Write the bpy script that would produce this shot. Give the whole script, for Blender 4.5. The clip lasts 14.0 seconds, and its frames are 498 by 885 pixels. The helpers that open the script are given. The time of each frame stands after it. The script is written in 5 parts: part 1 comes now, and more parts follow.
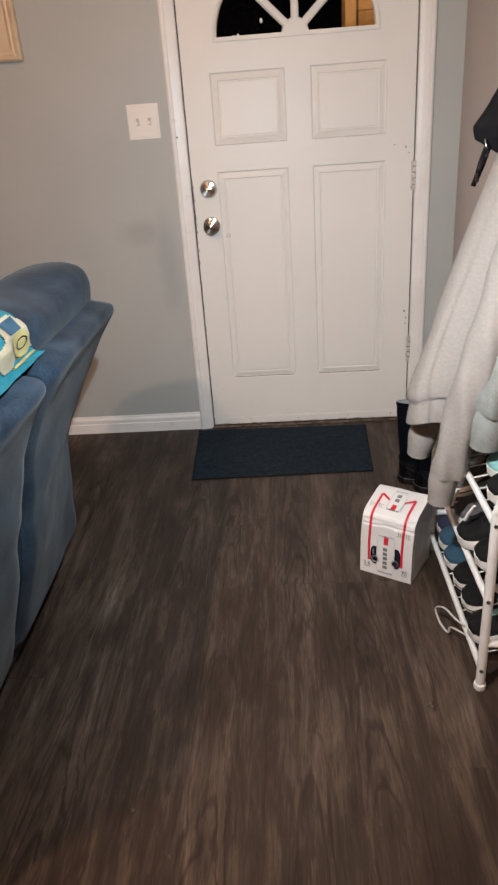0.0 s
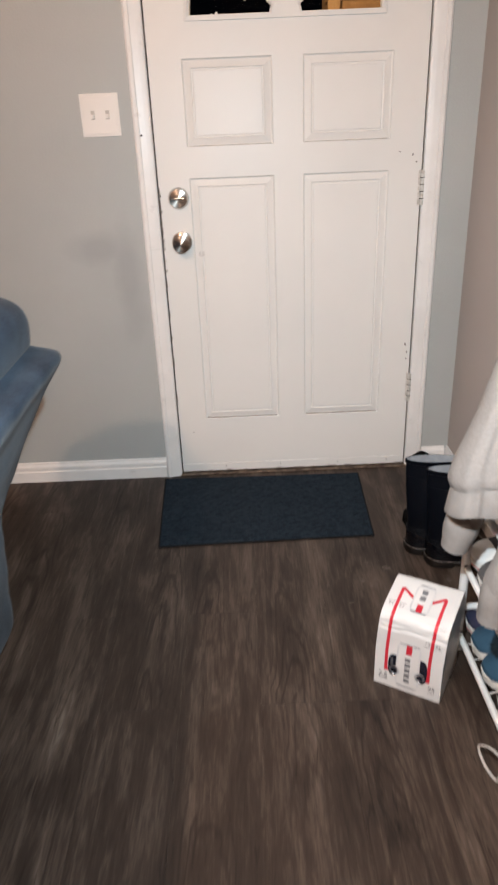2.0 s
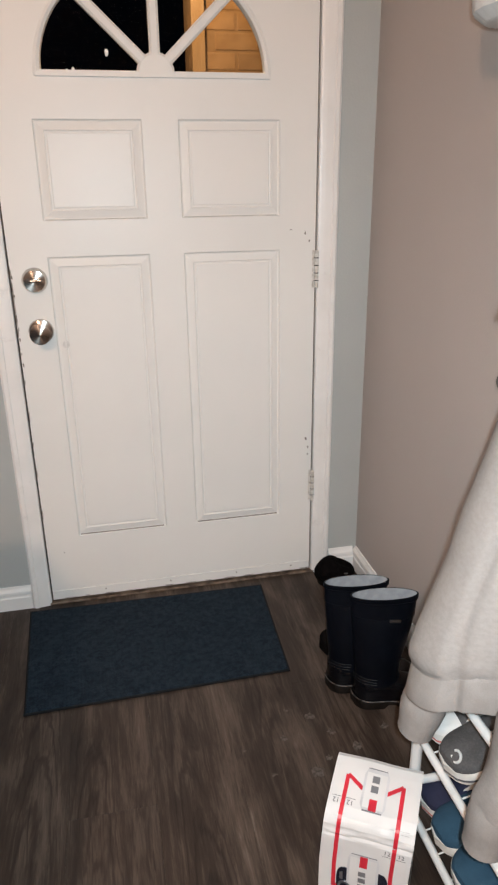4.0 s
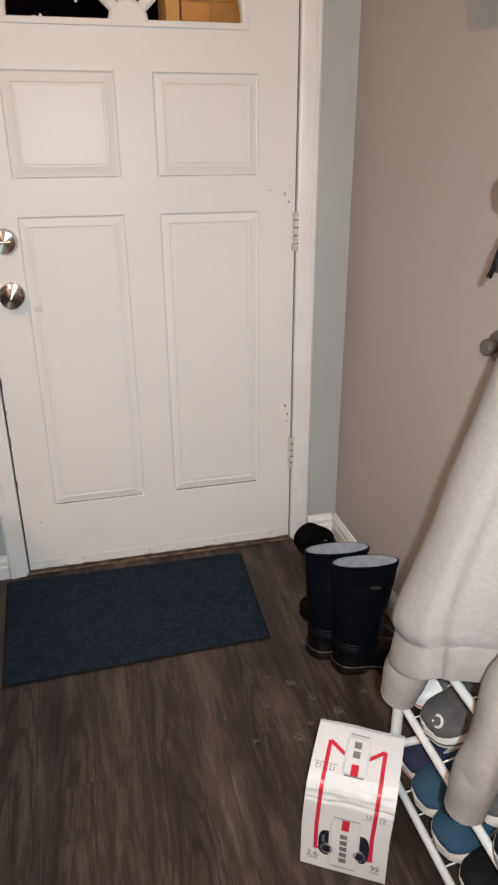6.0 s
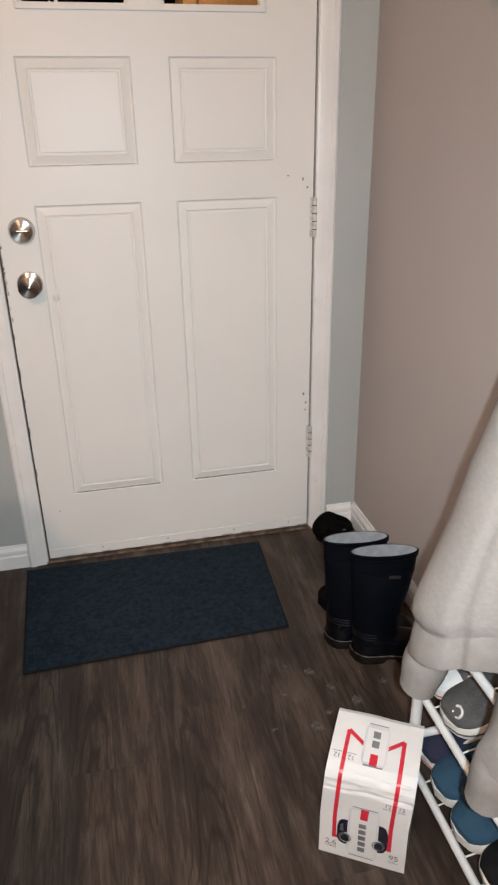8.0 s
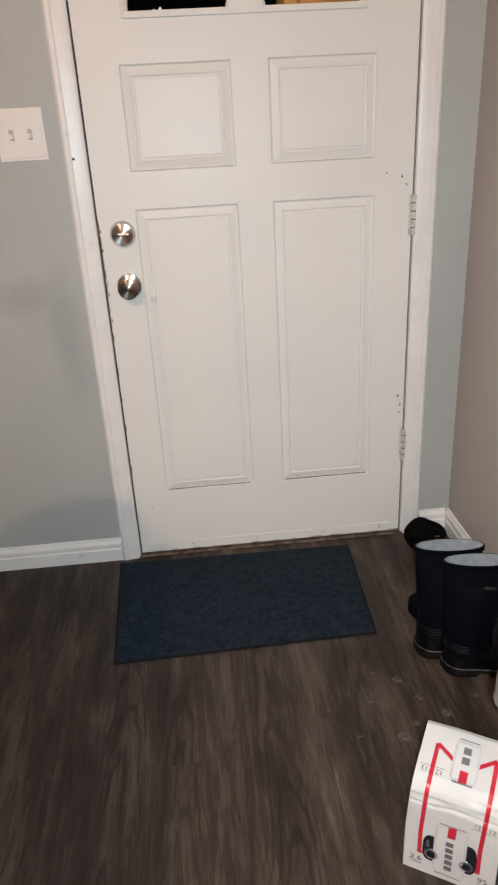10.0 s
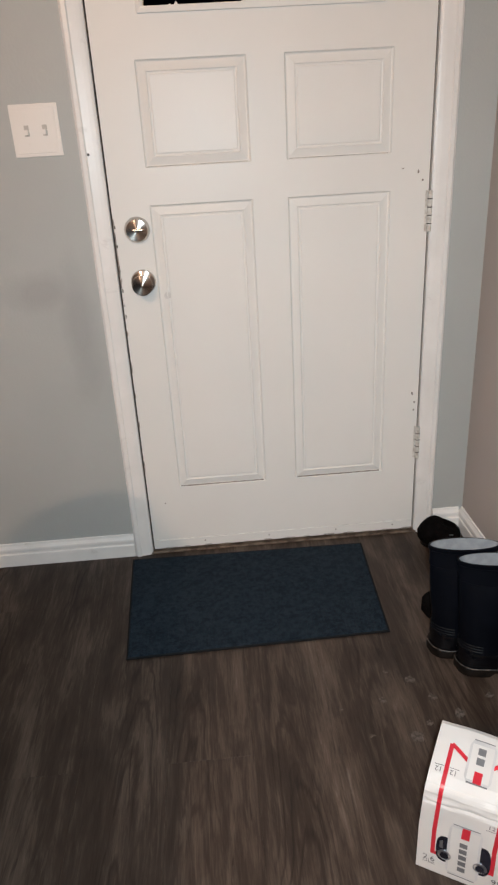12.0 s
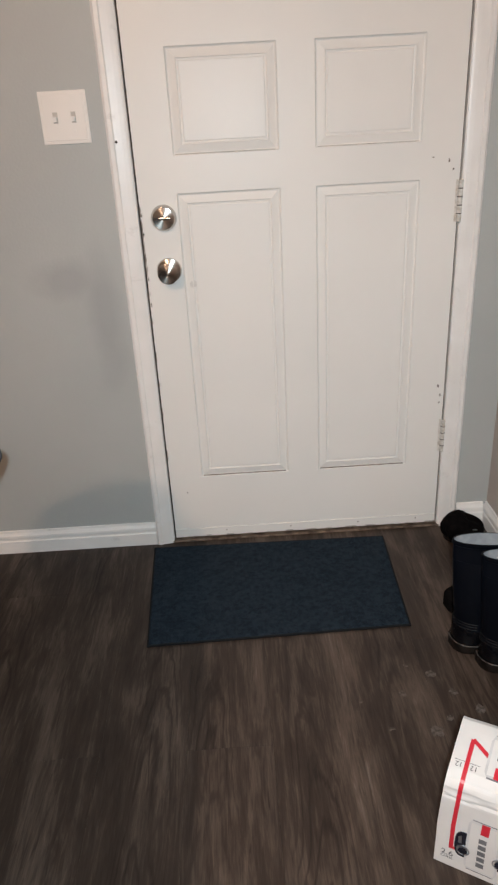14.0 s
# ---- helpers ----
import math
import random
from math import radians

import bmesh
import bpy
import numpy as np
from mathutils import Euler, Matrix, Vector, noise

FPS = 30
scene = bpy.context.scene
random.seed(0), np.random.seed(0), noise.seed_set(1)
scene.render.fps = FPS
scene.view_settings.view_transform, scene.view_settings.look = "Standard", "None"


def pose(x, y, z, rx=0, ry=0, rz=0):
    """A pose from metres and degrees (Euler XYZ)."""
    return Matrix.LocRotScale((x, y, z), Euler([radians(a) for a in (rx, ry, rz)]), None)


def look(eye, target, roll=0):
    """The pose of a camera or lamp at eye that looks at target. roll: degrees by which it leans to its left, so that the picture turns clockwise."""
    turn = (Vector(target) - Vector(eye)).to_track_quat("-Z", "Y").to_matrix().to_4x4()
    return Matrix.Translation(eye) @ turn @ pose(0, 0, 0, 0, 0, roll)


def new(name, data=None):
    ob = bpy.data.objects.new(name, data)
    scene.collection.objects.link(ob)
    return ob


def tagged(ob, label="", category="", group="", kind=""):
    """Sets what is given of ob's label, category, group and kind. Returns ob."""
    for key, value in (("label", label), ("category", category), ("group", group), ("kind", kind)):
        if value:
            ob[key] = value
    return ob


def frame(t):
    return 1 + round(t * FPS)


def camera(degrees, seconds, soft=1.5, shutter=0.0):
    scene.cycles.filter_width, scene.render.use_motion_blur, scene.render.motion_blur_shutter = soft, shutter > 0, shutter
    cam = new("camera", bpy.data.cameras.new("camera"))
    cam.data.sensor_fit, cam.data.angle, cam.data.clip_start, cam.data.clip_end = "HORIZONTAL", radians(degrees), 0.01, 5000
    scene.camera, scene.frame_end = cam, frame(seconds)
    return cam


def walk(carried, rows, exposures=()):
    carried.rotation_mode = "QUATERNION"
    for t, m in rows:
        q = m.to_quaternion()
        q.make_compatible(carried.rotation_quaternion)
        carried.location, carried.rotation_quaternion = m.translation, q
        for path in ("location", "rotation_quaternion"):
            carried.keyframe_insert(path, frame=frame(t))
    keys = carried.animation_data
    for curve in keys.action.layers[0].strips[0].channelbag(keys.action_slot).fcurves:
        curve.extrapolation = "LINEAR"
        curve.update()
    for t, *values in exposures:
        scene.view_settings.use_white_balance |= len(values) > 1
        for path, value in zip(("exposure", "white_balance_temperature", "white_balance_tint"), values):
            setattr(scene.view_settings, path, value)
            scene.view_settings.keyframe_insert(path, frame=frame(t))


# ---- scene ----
cam = camera(40.0, 14.0, soft=2.3, shutter=0.7)
PATH = [
    (0, (0.331, -2.696, 1.187), (0.204, -0.89, 0.338), -4.2),
    (0.5, (0.338, -2.652, 1.178), (0.198, -0.838, 0.347), -3.0),
    (1, (0.291, -2.525, 1.177), (0.207, -0.726, 0.306), -1.7),
    (1.5, (0.227, -2.395, 1.177), (0.256, -0.598, 0.299), -1.1),
    (2, (0.243, -2.251, 1.177), (0.246, -0.441, 0.327), -2.4),
    (2.5, (0.284, -2.074, 1.179), (0.315, -0.261, 0.335), -1.1),
    (3, (0.23, -1.97, 1.192), (0.454, -0.132, 0.437), -1.1),
    (3.5, (0.223, -1.902, 1.202), (0.586, -0.076, 0.472), -1.1),
    (3.7, (0.227, -1.888, 1.198), (0.598, -0.064, 0.496), -1.0),
    (6, (0.224, -1.847, 1.185), (0.665, -0.067, 0.387), -0.3),
    (6.5, (0.225, -1.845, 1.184), (0.647, -0.069, 0.367), -0.7),
    (7, (0.225, -1.845, 1.184), (0.646, -0.064, 0.377), -0.6),
    (7.5, (0.225, -1.844, 1.183), (0.624, -0.064, 0.363), -0.9),
    (8, (0.227, -1.84, 1.18), (0.612, -0.06, 0.354), -1.1),
    (8.5, (0.227, -1.838, 1.179), (0.564, -0.052, 0.345), -1.3),
    (9, (0.225, -1.844, 1.183), (0.501, -0.045, 0.354), -1.6),
    (9.2, (0.227, -1.838, 1.179), (0.433, -0.026, 0.358), -2.4),
    (11.5, (0.229, -1.832, 1.178), (0.319, -0.008, 0.364), -3.5),
    (12, (0.223, -1.829, 1.176), (0.313, -0.008, 0.354), -3.3),
    (12.5, (0.224, -1.828, 1.175), (0.301, -0.01, 0.345), -3.2),
    (13, (0.219, -1.825, 1.174), (0.282, -0.012, 0.332), -3.0),
    (13.5, (0.218, -1.825, 1.175), (0.267, -0.011, 0.335), -3.1),
    (14, (0.218, -1.825, 1.174), (0.244, -0.012, 0.33), -3.2),
]
walk(cam, [(t, look(eye, target, roll)) for t, eye, target, roll in PATH],
     exposures=[(0, -0.29, 5980, 3), (1.0, -0.16, 5920, 3), (2.0, -0.02, 5830, 2), (3.0, -0.12, 5780, 0), (3.5, -0.12, 5780, 0),
                (6.0, -0.22, 5830, 1), (9.0, -0.22, 5790, 0), (12.0, -0.22, 5770, -1), (14.0, -0.22, 5760, -1)])

# ---- world and lights ----
world = bpy.data.worlds.new("night")
world.use_nodes = True
world.node_tree.nodes["Background"].inputs["Color"].default_value = (0.010, 0.012, 0.018, 1)
world.node_tree.nodes["Background"].inputs["Strength"].default_value = 0.08
scene.world = world


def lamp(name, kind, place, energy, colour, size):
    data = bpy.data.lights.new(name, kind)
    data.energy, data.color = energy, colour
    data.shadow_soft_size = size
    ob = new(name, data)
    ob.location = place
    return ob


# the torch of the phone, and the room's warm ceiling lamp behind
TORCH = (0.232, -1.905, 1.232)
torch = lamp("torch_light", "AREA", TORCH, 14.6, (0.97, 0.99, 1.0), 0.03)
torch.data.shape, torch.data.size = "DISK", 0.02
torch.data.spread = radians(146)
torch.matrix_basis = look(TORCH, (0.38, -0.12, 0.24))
LAMP_X, LAMP_Y = -0.54, -2.74
lamp("ceiling_lamp_light", "POINT", (LAMP_X, LAMP_Y, 2.20), 102, (1.0, 0.57, 0.36), 0.04)
lamp("porch_light", "POINT", (0.45, 0.95, 2.30), 52, (1.0, 0.62, 0.30), 0.05)


# ---- materials ----
def mat(name, a, b, rough=0.6, scale=8.0, bump=0.0, bump_scale=60.0, metal=0.0, fine=0.0, spread=0.0,
        stretch=(1, 1, 1), spec=0.5, coat=0.0, sheen=0.0):
    """Two colours mixed by a large and a fine noise, with bump and roughness variation."""
    m = bpy.data.materials.new(name)
    m.use_nodes = True
    nt = m.node_tree
    N, L = nt.nodes, nt.links
    bsdf = N["Principled BSDF"]
    bsdf.inputs["Metallic"].default_value = metal
    bsdf.inputs["Coat Weight"].default_value = coat
    bsdf.inputs["Specular IOR Level"].default_value = spec
    bsdf.inputs["Sheen Weight"].default_value = sheen
    tc = N.new("ShaderNodeTexCoord")
    mp = N.new("ShaderNodeMapping")
    mp.inputs["Scale"].default_value = stretch
    L.new(tc.outputs["Object"], mp.inputs["Vector"])
    big = N.new("ShaderNodeTexNoise")
    big.inputs["Scale"].default_value, big.inputs["Detail"].default_value = scale, 5
    L.new(mp.outputs["Vector"], big.inputs["Vector"])
    small = N.new("ShaderNodeTexNoise")
    small.inputs["Scale"].default_value, small.inputs["Detail"].default_value = bump_scale, 3
    L.new(mp.outputs["Vector"], small.inputs["Vector"])
    add = N.new("ShaderNodeMath")
    add.operation = "MULTIPLY_ADD"
    L.new(small.outputs["Fac"], add.inputs[0])
    add.inputs[1].default_value = fine
    L.new(big.outputs["Fac"], add.inputs[2])
    ramp = N.new("ShaderNodeMapRange")
    ramp.inputs["From Min"].default_value = 0.35 + fine * 0.5
    ramp.inputs["From Max"].default_value = 0.65 + fine * 0.5
    L.new(add.outputs[0], ramp.inputs["Value"])
    mix = N.new("ShaderNodeMix")
    mix.data_type = "RGBA"
    mix.inputs["A"].default_value, mix.inputs["B"].default_value = (*a, 1), (*b, 1)
    L.new(ramp.outputs[0], mix.inputs["Factor"])
    out = mix.outputs["Result"]
    if spread:
        info = N.new("ShaderNodeObjectInfo")
        hsv = N.new("ShaderNodeHueSaturation")
        r = N.new("ShaderNodeMapRange")
        r.inputs["To Min"].default_value, r.inputs["To Max"].default_value = 1 - spread, 1 + spread
        L.new(info.outputs["Random"], r.inputs["Value"])
        L.new(r.outputs[0], hsv.inputs["Value"])
        L.new(out, hsv.inputs["Color"])
        out = hsv.outputs["Color"]
    L.new(out, bsdf.inputs["Base Color"])
    rr = N.new("ShaderNodeMapRange")
    rr.inputs["To Min"].default_value, rr.inputs["To Max"].default_value = max(0.03, rough - 0.08), min(1, rough + 0.08)
    L.new(big.outputs["Fac"], rr.inputs["Value"])
    L.new(rr.outputs[0], bsdf.inputs["Roughness"])
    if bump:
        bp = N.new("ShaderNodeBump")
        bp.inputs["Strength"].default_value, bp.inputs["Distance"].default_value = bump, 0.002
        L.new(small.outputs["Fac"], bp.inputs["Height"])
        L.new(bp.outputs["Normal"], bsdf.inputs["Normal"])
    return m


def wood_floor():
    m = bpy.data.materials.new("dark_vinyl_plank")
    m.use_nodes = True
    nt = m.node_tree
    N, L = nt.nodes, nt.links
    bsdf = N["Principled BSDF"]
    tc, info = N.new("ShaderNodeTexCoord"), N.new("ShaderNodeObjectInfo")
    off = N.new("ShaderNodeVectorMath")
    off.operation = "SCALE"
    off.inputs[0].default_value = (13.7, 41.3, 7.1)
    L.new(info.outputs["Random"], off.inputs["Scale"])
    move = N.new("ShaderNodeVectorMath")
    L.new(tc.outputs["Object"], move.inputs[0])
    L.new(off.outputs[0], move.inputs[1])

    geo = N.new("ShaderNodeNewGeometry")

    def grain(sx, sy, detail, dist, rough=0.6, through_joints=False):
        mp = N.new("ShaderNodeMapping")
        mp.inputs["Scale"].default_value = (sx, sy, 1)
        L.new(geo.outputs["Position"] if through_joints else move.outputs[0], mp.inputs["Vector"])
        n = N.new("ShaderNodeTexNoise")
        n.inputs["Scale"].default_value, n.inputs["Detail"].default_value = 1, detail
        n.inputs["Distortion"].default_value, n.inputs["Roughness"].default_value = dist, rough
        L.new(mp.outputs[0], n.inputs["Vector"])
        return n.outputs["Fac"]

    wide, mid = grain(15, 1.3, 4, 1.1, 0.57, True), grain(42, 4.6, 5, 1.6, 0.64)
    fine, blot = grain(190, 13.0, 4, 1.0, 0.68), grain(6, 2.4, 3, 0.7, 0.57, True)

    def math2(op, a, b, c=None):
        n = N.new("ShaderNodeMath")
        n.operation = op
        for k, q in enumerate((a, b, c)):
            if q is None:
                continue
            if isinstance(q, (int, float)):
                n.inputs[k].default_value = q
            else:
                L.new(q, n.inputs[k])
        return n.outputs[0]

    def mad(a, k, b):
        return math2("MULTIPLY_ADD", a, k, b)

    # cathedral figure: stretched arches up the middle of a board, bent by noise
    sep = N.new("ShaderNodeSeparateXYZ")
    L.new(tc.outputs["Object"], sep.inputs[0])
    heart = mad(info.outputs["Random"], 0.09, 0.045)
    dx = math2("SUBTRACT", math2("MULTIPLY_ADD", grain(6, 1.6, 2, 0.4), 0.07, sep.outputs["X"]), math2("ADD", heart, 0.035))
    arch = math2("MULTIPLY", math2("MULTIPLY", dx, dx), 900)
    phase = math2("ADD", mad(grain(9, 2.4, 4, 0.8), 3.2, arch), mad(sep.outputs["Y"], 4.6, math2("MULTIPLY", info.outputs["Random"], 31)))
    rings = math2("PINGPONG", phase, 0.5)
    cut = N.new("ShaderNodeMapRange")
    cut.inputs["From Min"].default_value, cut.inputs["From Max"].default_value = 0.0, 0.20
    cut.inputs["To Min"].default_value, cut.inputs["To Max"].default_value = -1.0, 0.0
    L.new(rings, cut.inputs["Value"])
    near = N.new("ShaderNodeMapRange")
    near.inputs["From Min"].default_value, near.inputs["From Max"].default_value = 0.9, 3.4
    near.inputs["To Min"].default_value, near.inputs["To Max"].default_value = 1.0, 0.0
    L.new(arch, near.inputs["Value"])
    some = N.new("ShaderNodeMapRange")
    some.inputs["From Min"].default_value, some.inputs["From Max"].default_value = 0.42, 0.56
    L.new(grain(3.0, 1.3, 2, 0.3), some.inputs["Value"])
    figure = math2("MULTIPLY", math2("MULTIPLY", cut.outputs[0], near.outputs[0]), some.outputs[0])
    # short dark pores and cracks
    crack = N.new("ShaderNodeMapRange")
    crack.inputs["From Min"].default_value, crack.inputs["From Max"].default_value = 0.66, 0.76
    crack.inputs["To Min"].default_value, crack.inputs["To Max"].default_value = 0.0, -1.0
    L.new(grain(64, 4.4, 3, 1.6, 0.5), crack.inputs["Value"])
    v = mad(figure, 0.13, mad(crack.outputs[0], 0.17, mad(wide, 0.42, mad(mid, 0.28, mad(fine, 0.27, mad(blot, 0.34, mad(info.outputs["Random"], 0.012, -0.135)))))))
    ramp = N.new("ShaderNodeValToRGB")
    L.new(v, ramp.inputs["Fac"])
    e = ramp.color_ramp.elements
    e[0].position, e[0].color = 0.26, (0.007, 0.0042, 0.0030, 1)
    e[1].position, e[1].color = 0.76, (0.185, 0.148, 0.118, 1)
    for p, c in ((0.40, (0.019, 0.0118, 0.0084, 1)), (0.51, (0.036, 0.0240, 0.0176, 1)), (0.63, (0.086, 0.063, 0.0485, 1))):
        x = e.new(p)
        x.color = c
    L.new(ramp.outputs["Color"], bsdf.inputs["Base Color"])
    rr = N.new("ShaderNodeMapRange")
    rr.inputs["To Min"].default_value, rr.inputs["To Max"].default_value = 0.62, 0.46
    L.new(v, rr.inputs["Value"])
    L.new(rr.outputs[0], bsdf.inputs["Roughness"])
    bsdf.inputs["Specular IOR Level"].default_value = 0.35
    bp = N.new("ShaderNodeBump")
    bp.inputs["Strength"].default_value, bp.inputs["Distance"].default_value = 0.25, 0.0008
    L.new(fine, bp.inputs["Height"])
    L.new(bp.outputs["Normal"], bsdf.inputs["Normal"])
    return m


def door_wall():
    """Blue-grey eggshell paint with scuffed, darker rubbed patches beside the door."""
    m = mat("blue_grey_wall_paint", (0.406, 0.425, 0.418), (0.432, 0.452, 0.444), 0.5, 2.5, 0.25, 140)
    nt = m.node_tree
    N, L = nt.nodes, nt.links
    bsdf = N["Principled BSDF"]
    base = bsdf.inputs["Base Color"].links[0].from_socket
    tc = N.new("ShaderNodeTexCoord")
    warp = N.new("ShaderNodeTexNoise")
    warp.inputs["Scale"].default_value, warp.inputs["Detail"].default_value = 7, 4
    L.new(tc.outputs["Object"], warp.inputs["Vector"])
    total = None
    for (cx, cz, rx, rz) in ((-0.12, 0.72, 0.045, 0.17), (-0.21, 0.83, 0.085, 0.05)):
        mp = N.new("ShaderNodeMapping")
        mp.vector_type = "POINT"
        mp.inputs["Location"].default_value = (-cx / rx, 0, -cz / rz)
        mp.inputs["Scale"].default_value = (1 / rx, 0, 1 / rz)
        L.new(tc.outputs["Object"], mp.inputs["Vector"])
        ln = N.new("ShaderNodeVectorMath")
        ln.operation = "LENGTH"
        L.new(mp.outputs[0], ln.inputs[0])
        w = N.new("ShaderNodeMath")
        w.operation = "MULTIPLY_ADD"
        L.new(warp.outputs["Fac"], w.inputs[0])
        w.inputs[1].default_value = 1.6
        L.new(ln.outputs["Value"], w.inputs[2])
        r = N.new("ShaderNodeMapRange")
        r.inputs["From Min"].default_value, r.inputs["From Max"].default_value = 1.2, 2.1
        r.inputs["To Min"].default_value, r.inputs["To Max"].default_value = 0.5, 0.0
        L.new(w.outputs[0], r.inputs["Value"])
        if total is None:
            total = r.outputs[0]
        else:
            s = N.new("ShaderNodeMath")
            s.operation = "MAXIMUM"
            L.new(total, s.inputs[0])
            L.new(r.outputs[0], s.inputs[1])
            total = s.outputs[0]
    mix = N.new("ShaderNodeMix")
    mix.data_type = "RGBA"
    mix.inputs["B"].default_value = (0.30, 0.305, 0.31, 1)
    L.new(base, mix.inputs["A"])
    L.new(total, mix.inputs["Factor"])
    L.new(mix.outputs["Result"], bsdf.inputs["Base Color"])
    return m


M_FLOOR = wood_floor()
M_SUB = mat("dark_subfloor", (0.01, 0.008, 0.006), (0.015, 0.012, 0.01), 0.8)
M_WALL_N = door_wall()
M_WALL = mat("taupe_wall_paint", (0.435, 0.385, 0.357), (0.465, 0.413, 0.383), 0.6, 2.0, 0.25, 140)
M_CEIL = mat("white_ceiling_paint", (0.72, 0.71, 0.69), (0.76, 0.75, 0.73), 0.8, 3, 0.4, 90)
M_DOOR = mat("off_white_door_paint", (0.768, 0.758, 0.733), (0.795, 0.784, 0.758), 0.40, 3.0, 0.06, 38, spec=0.30)
M_TRIM = mat("worn_white_trim_paint", (0.77, 0.755, 0.735), (0.83, 0.815, 0.80), 0.36, 9.0, 0.08, 60)
_n, _l = M_TRIM.node_tree.nodes, M_TRIM.node_tree.links
_base = _n["Principled BSDF"].inputs["Base Color"].links[0].from_socket
_tc, _sc, _dirt, _mr, _mx = (_n.new("ShaderNode" + k) for k in ("TexCoord", "Mapping", "TexNoise", "MapRange", "Mix"))
_sc.inputs["Scale"].default_value = (9, 9, 12)
_dirt.inputs["Scale"].default_value, _dirt.inputs["Detail"].default_value, _dirt.inputs["Roughness"].default_value = 1.6, 6, 0.7
_mr.inputs["From Min"].default_value, _mr.inputs["From Max"].default_value = 0.62, 0.78
_mr.inputs["To Max"].default_value = 0.40
_mx.data_type = "RGBA"
_mx.inputs["B"].default_value = (0.33, 0.31, 0.29, 1)
_l.new(_tc.outputs["Object"], _sc.inputs["Vector"])
_l.new(_sc.outputs[0], _dirt.inputs["Vector"])
_l.new(_dirt.outputs["Fac"], _mr.inputs["Value"])
_l.new(_mr.outputs[0], _mx.inputs["Factor"])
_l.new(_base, _mx.inputs["A"])
_l.new(_mx.outputs["Result"], _n["Principled BSDF"].inputs["Base Color"])
M_GAP = mat("dirty_dark_gap", (0.02, 0.016, 0.012), (0.08, 0.06, 0.045), 0.8, 30)
M_CHIP = mat("bared_primer", (0.12, 0.10, 0.085), (0.40, 0.37, 0.34), 0.7, 90)
M_THRESH = mat("worn_brown_threshold", (0.06, 0.04, 0.028), (0.20, 0.15, 0.11), 0.6, 40)
M_CHROME = mat("satin_nickel", (0.50, 0.47, 0.43), (0.58, 0.55, 0.51), 0.22, 20, metal=1.0)
_b = M_CHROME.node_tree.nodes["Principled BSDF"]
_t = M_CHROME.node_tree.nodes.new("ShaderNodeTangent")
_t.direction_type, _t.axis = "RADIAL", "Y"
_b.inputs["Anisotropic"].default_value = 0.9
_b.inputs["Anisotropic Rotation"].default_value = 0.25
M_CHROME.node_tree.links.new(_t.outputs["Tangent"], _b.inputs["Tangent"])
M_HINGE = mat("paint_smeared_hinge", (0.50, 0.46, 0.41), (0.76, 0.74, 0.70), 0.4, 90, metal=0.1)
M_PLATE = mat("ivory_switch_plate", (0.80, 0.77, 0.73), (0.82, 0.79, 0.755), 0.35, 10)
M_SLOT = mat("shaded_slot", (0.46, 0.43, 0.40), (0.52, 0.49, 0.45), 0.5, 20)
M_MAT = mat("navy_ribbed_carpet", (0.0090, 0.0145, 0.0230), (0.021, 0.032, 0.045), 0.95, 75, 0.9, 420, fine=0.8, spec=0.1)
M_MATEDGE = mat("black_rubber_edge", (0.006, 0.007, 0.009), (0.010, 0.011, 0.013), 0.8, 30, spec=0.2)
M_SOFA = mat("blue_microfibre", (0.0070, 0.0155, 0.031), (0.030, 0.051, 0.081), 0.9, 8, 0.30, 240, fine=0.35, spec=0.15, sheen=0.08)
M_SOFADARK = mat("black_sofa_lining", (0.006, 0.006, 0.01), (0.012, 0.012, 0.018), 0.9)
M_HOOD = mat("heather_grey_fleece", (0.292, 0.268, 0.252), (0.328, 0.303, 0.286), 0.97, 110, 0.25, 700, fine=0.9, spec=0.1, stretch=(1, 1, 1.6))
M_RIB = mat("grey_rib_knit", (0.275, 0.252, 0.236), (0.31, 0.286, 0.269), 0.97, 40, 0.25, 500, fine=0.6, spec=0.1)
M_SWEAT = mat("grey_green_sweatshirt", (0.20, 0.21, 0.20), (0.26, 0.275, 0.262), 0.95, 34, 0.5, 330, fine=0.8)
M_FELT = mat("matt_black_felt", (0.0015, 0.0012, 0.0012), (0.005, 0.004, 0.004), 0.95, 60, 0.8, 160, spec=0.06)
M_SMUDGE = mat("grey_smudge", (0.60, 0.585, 0.565), (0.68, 0.665, 0.645), 0.5, 60)
M_RIDGE = mat("worn_boot_rib", (0.002, 0.002, 0.003), (0.007, 0.007, 0.008), 0.5, 90, spec=0.2)
M_BLACKCLOTH = mat("black_jacket_cloth", (0.004, 0.0035, 0.0045), (0.010, 0.0085, 0.010), 0.85, 20, 0.3, 200, spec=0.2)
M_WHITEPLASTIC = mat("white_plastic", (0.72, 0.72, 0.71), (0.80, 0.80, 0.79), 0.4, 20)
M_RACK = mat("white_enamelled_tube", (0.70, 0.70, 0.69), (0.78, 0.78, 0.77), 0.3, 14)
M_SCREW = mat("steel_screw", (0.20, 0.19, 0.18), (0.32, 0.31, 0.30), 0.35, 60, metal=1.0)
M_CARTON = mat("white_glossy_carton", (0.66, 0.65, 0.64), (0.72, 0.71, 0.70), 0.46, 12, 0.05, 40)
M_KRAFT = mat("grey_carton_print", (0.48, 0.47, 0.46), (0.60, 0.59, 0.58), 0.4, 16)
M_RED = mat("red_print", (0.52, 0.018, 0.035), (0.58, 0.024, 0.045), 0.35, 20)
M_LETTER = mat("grey_print", (0.13, 0.13, 0.14), (0.19, 0.19, 0.20), 0.45, 20)
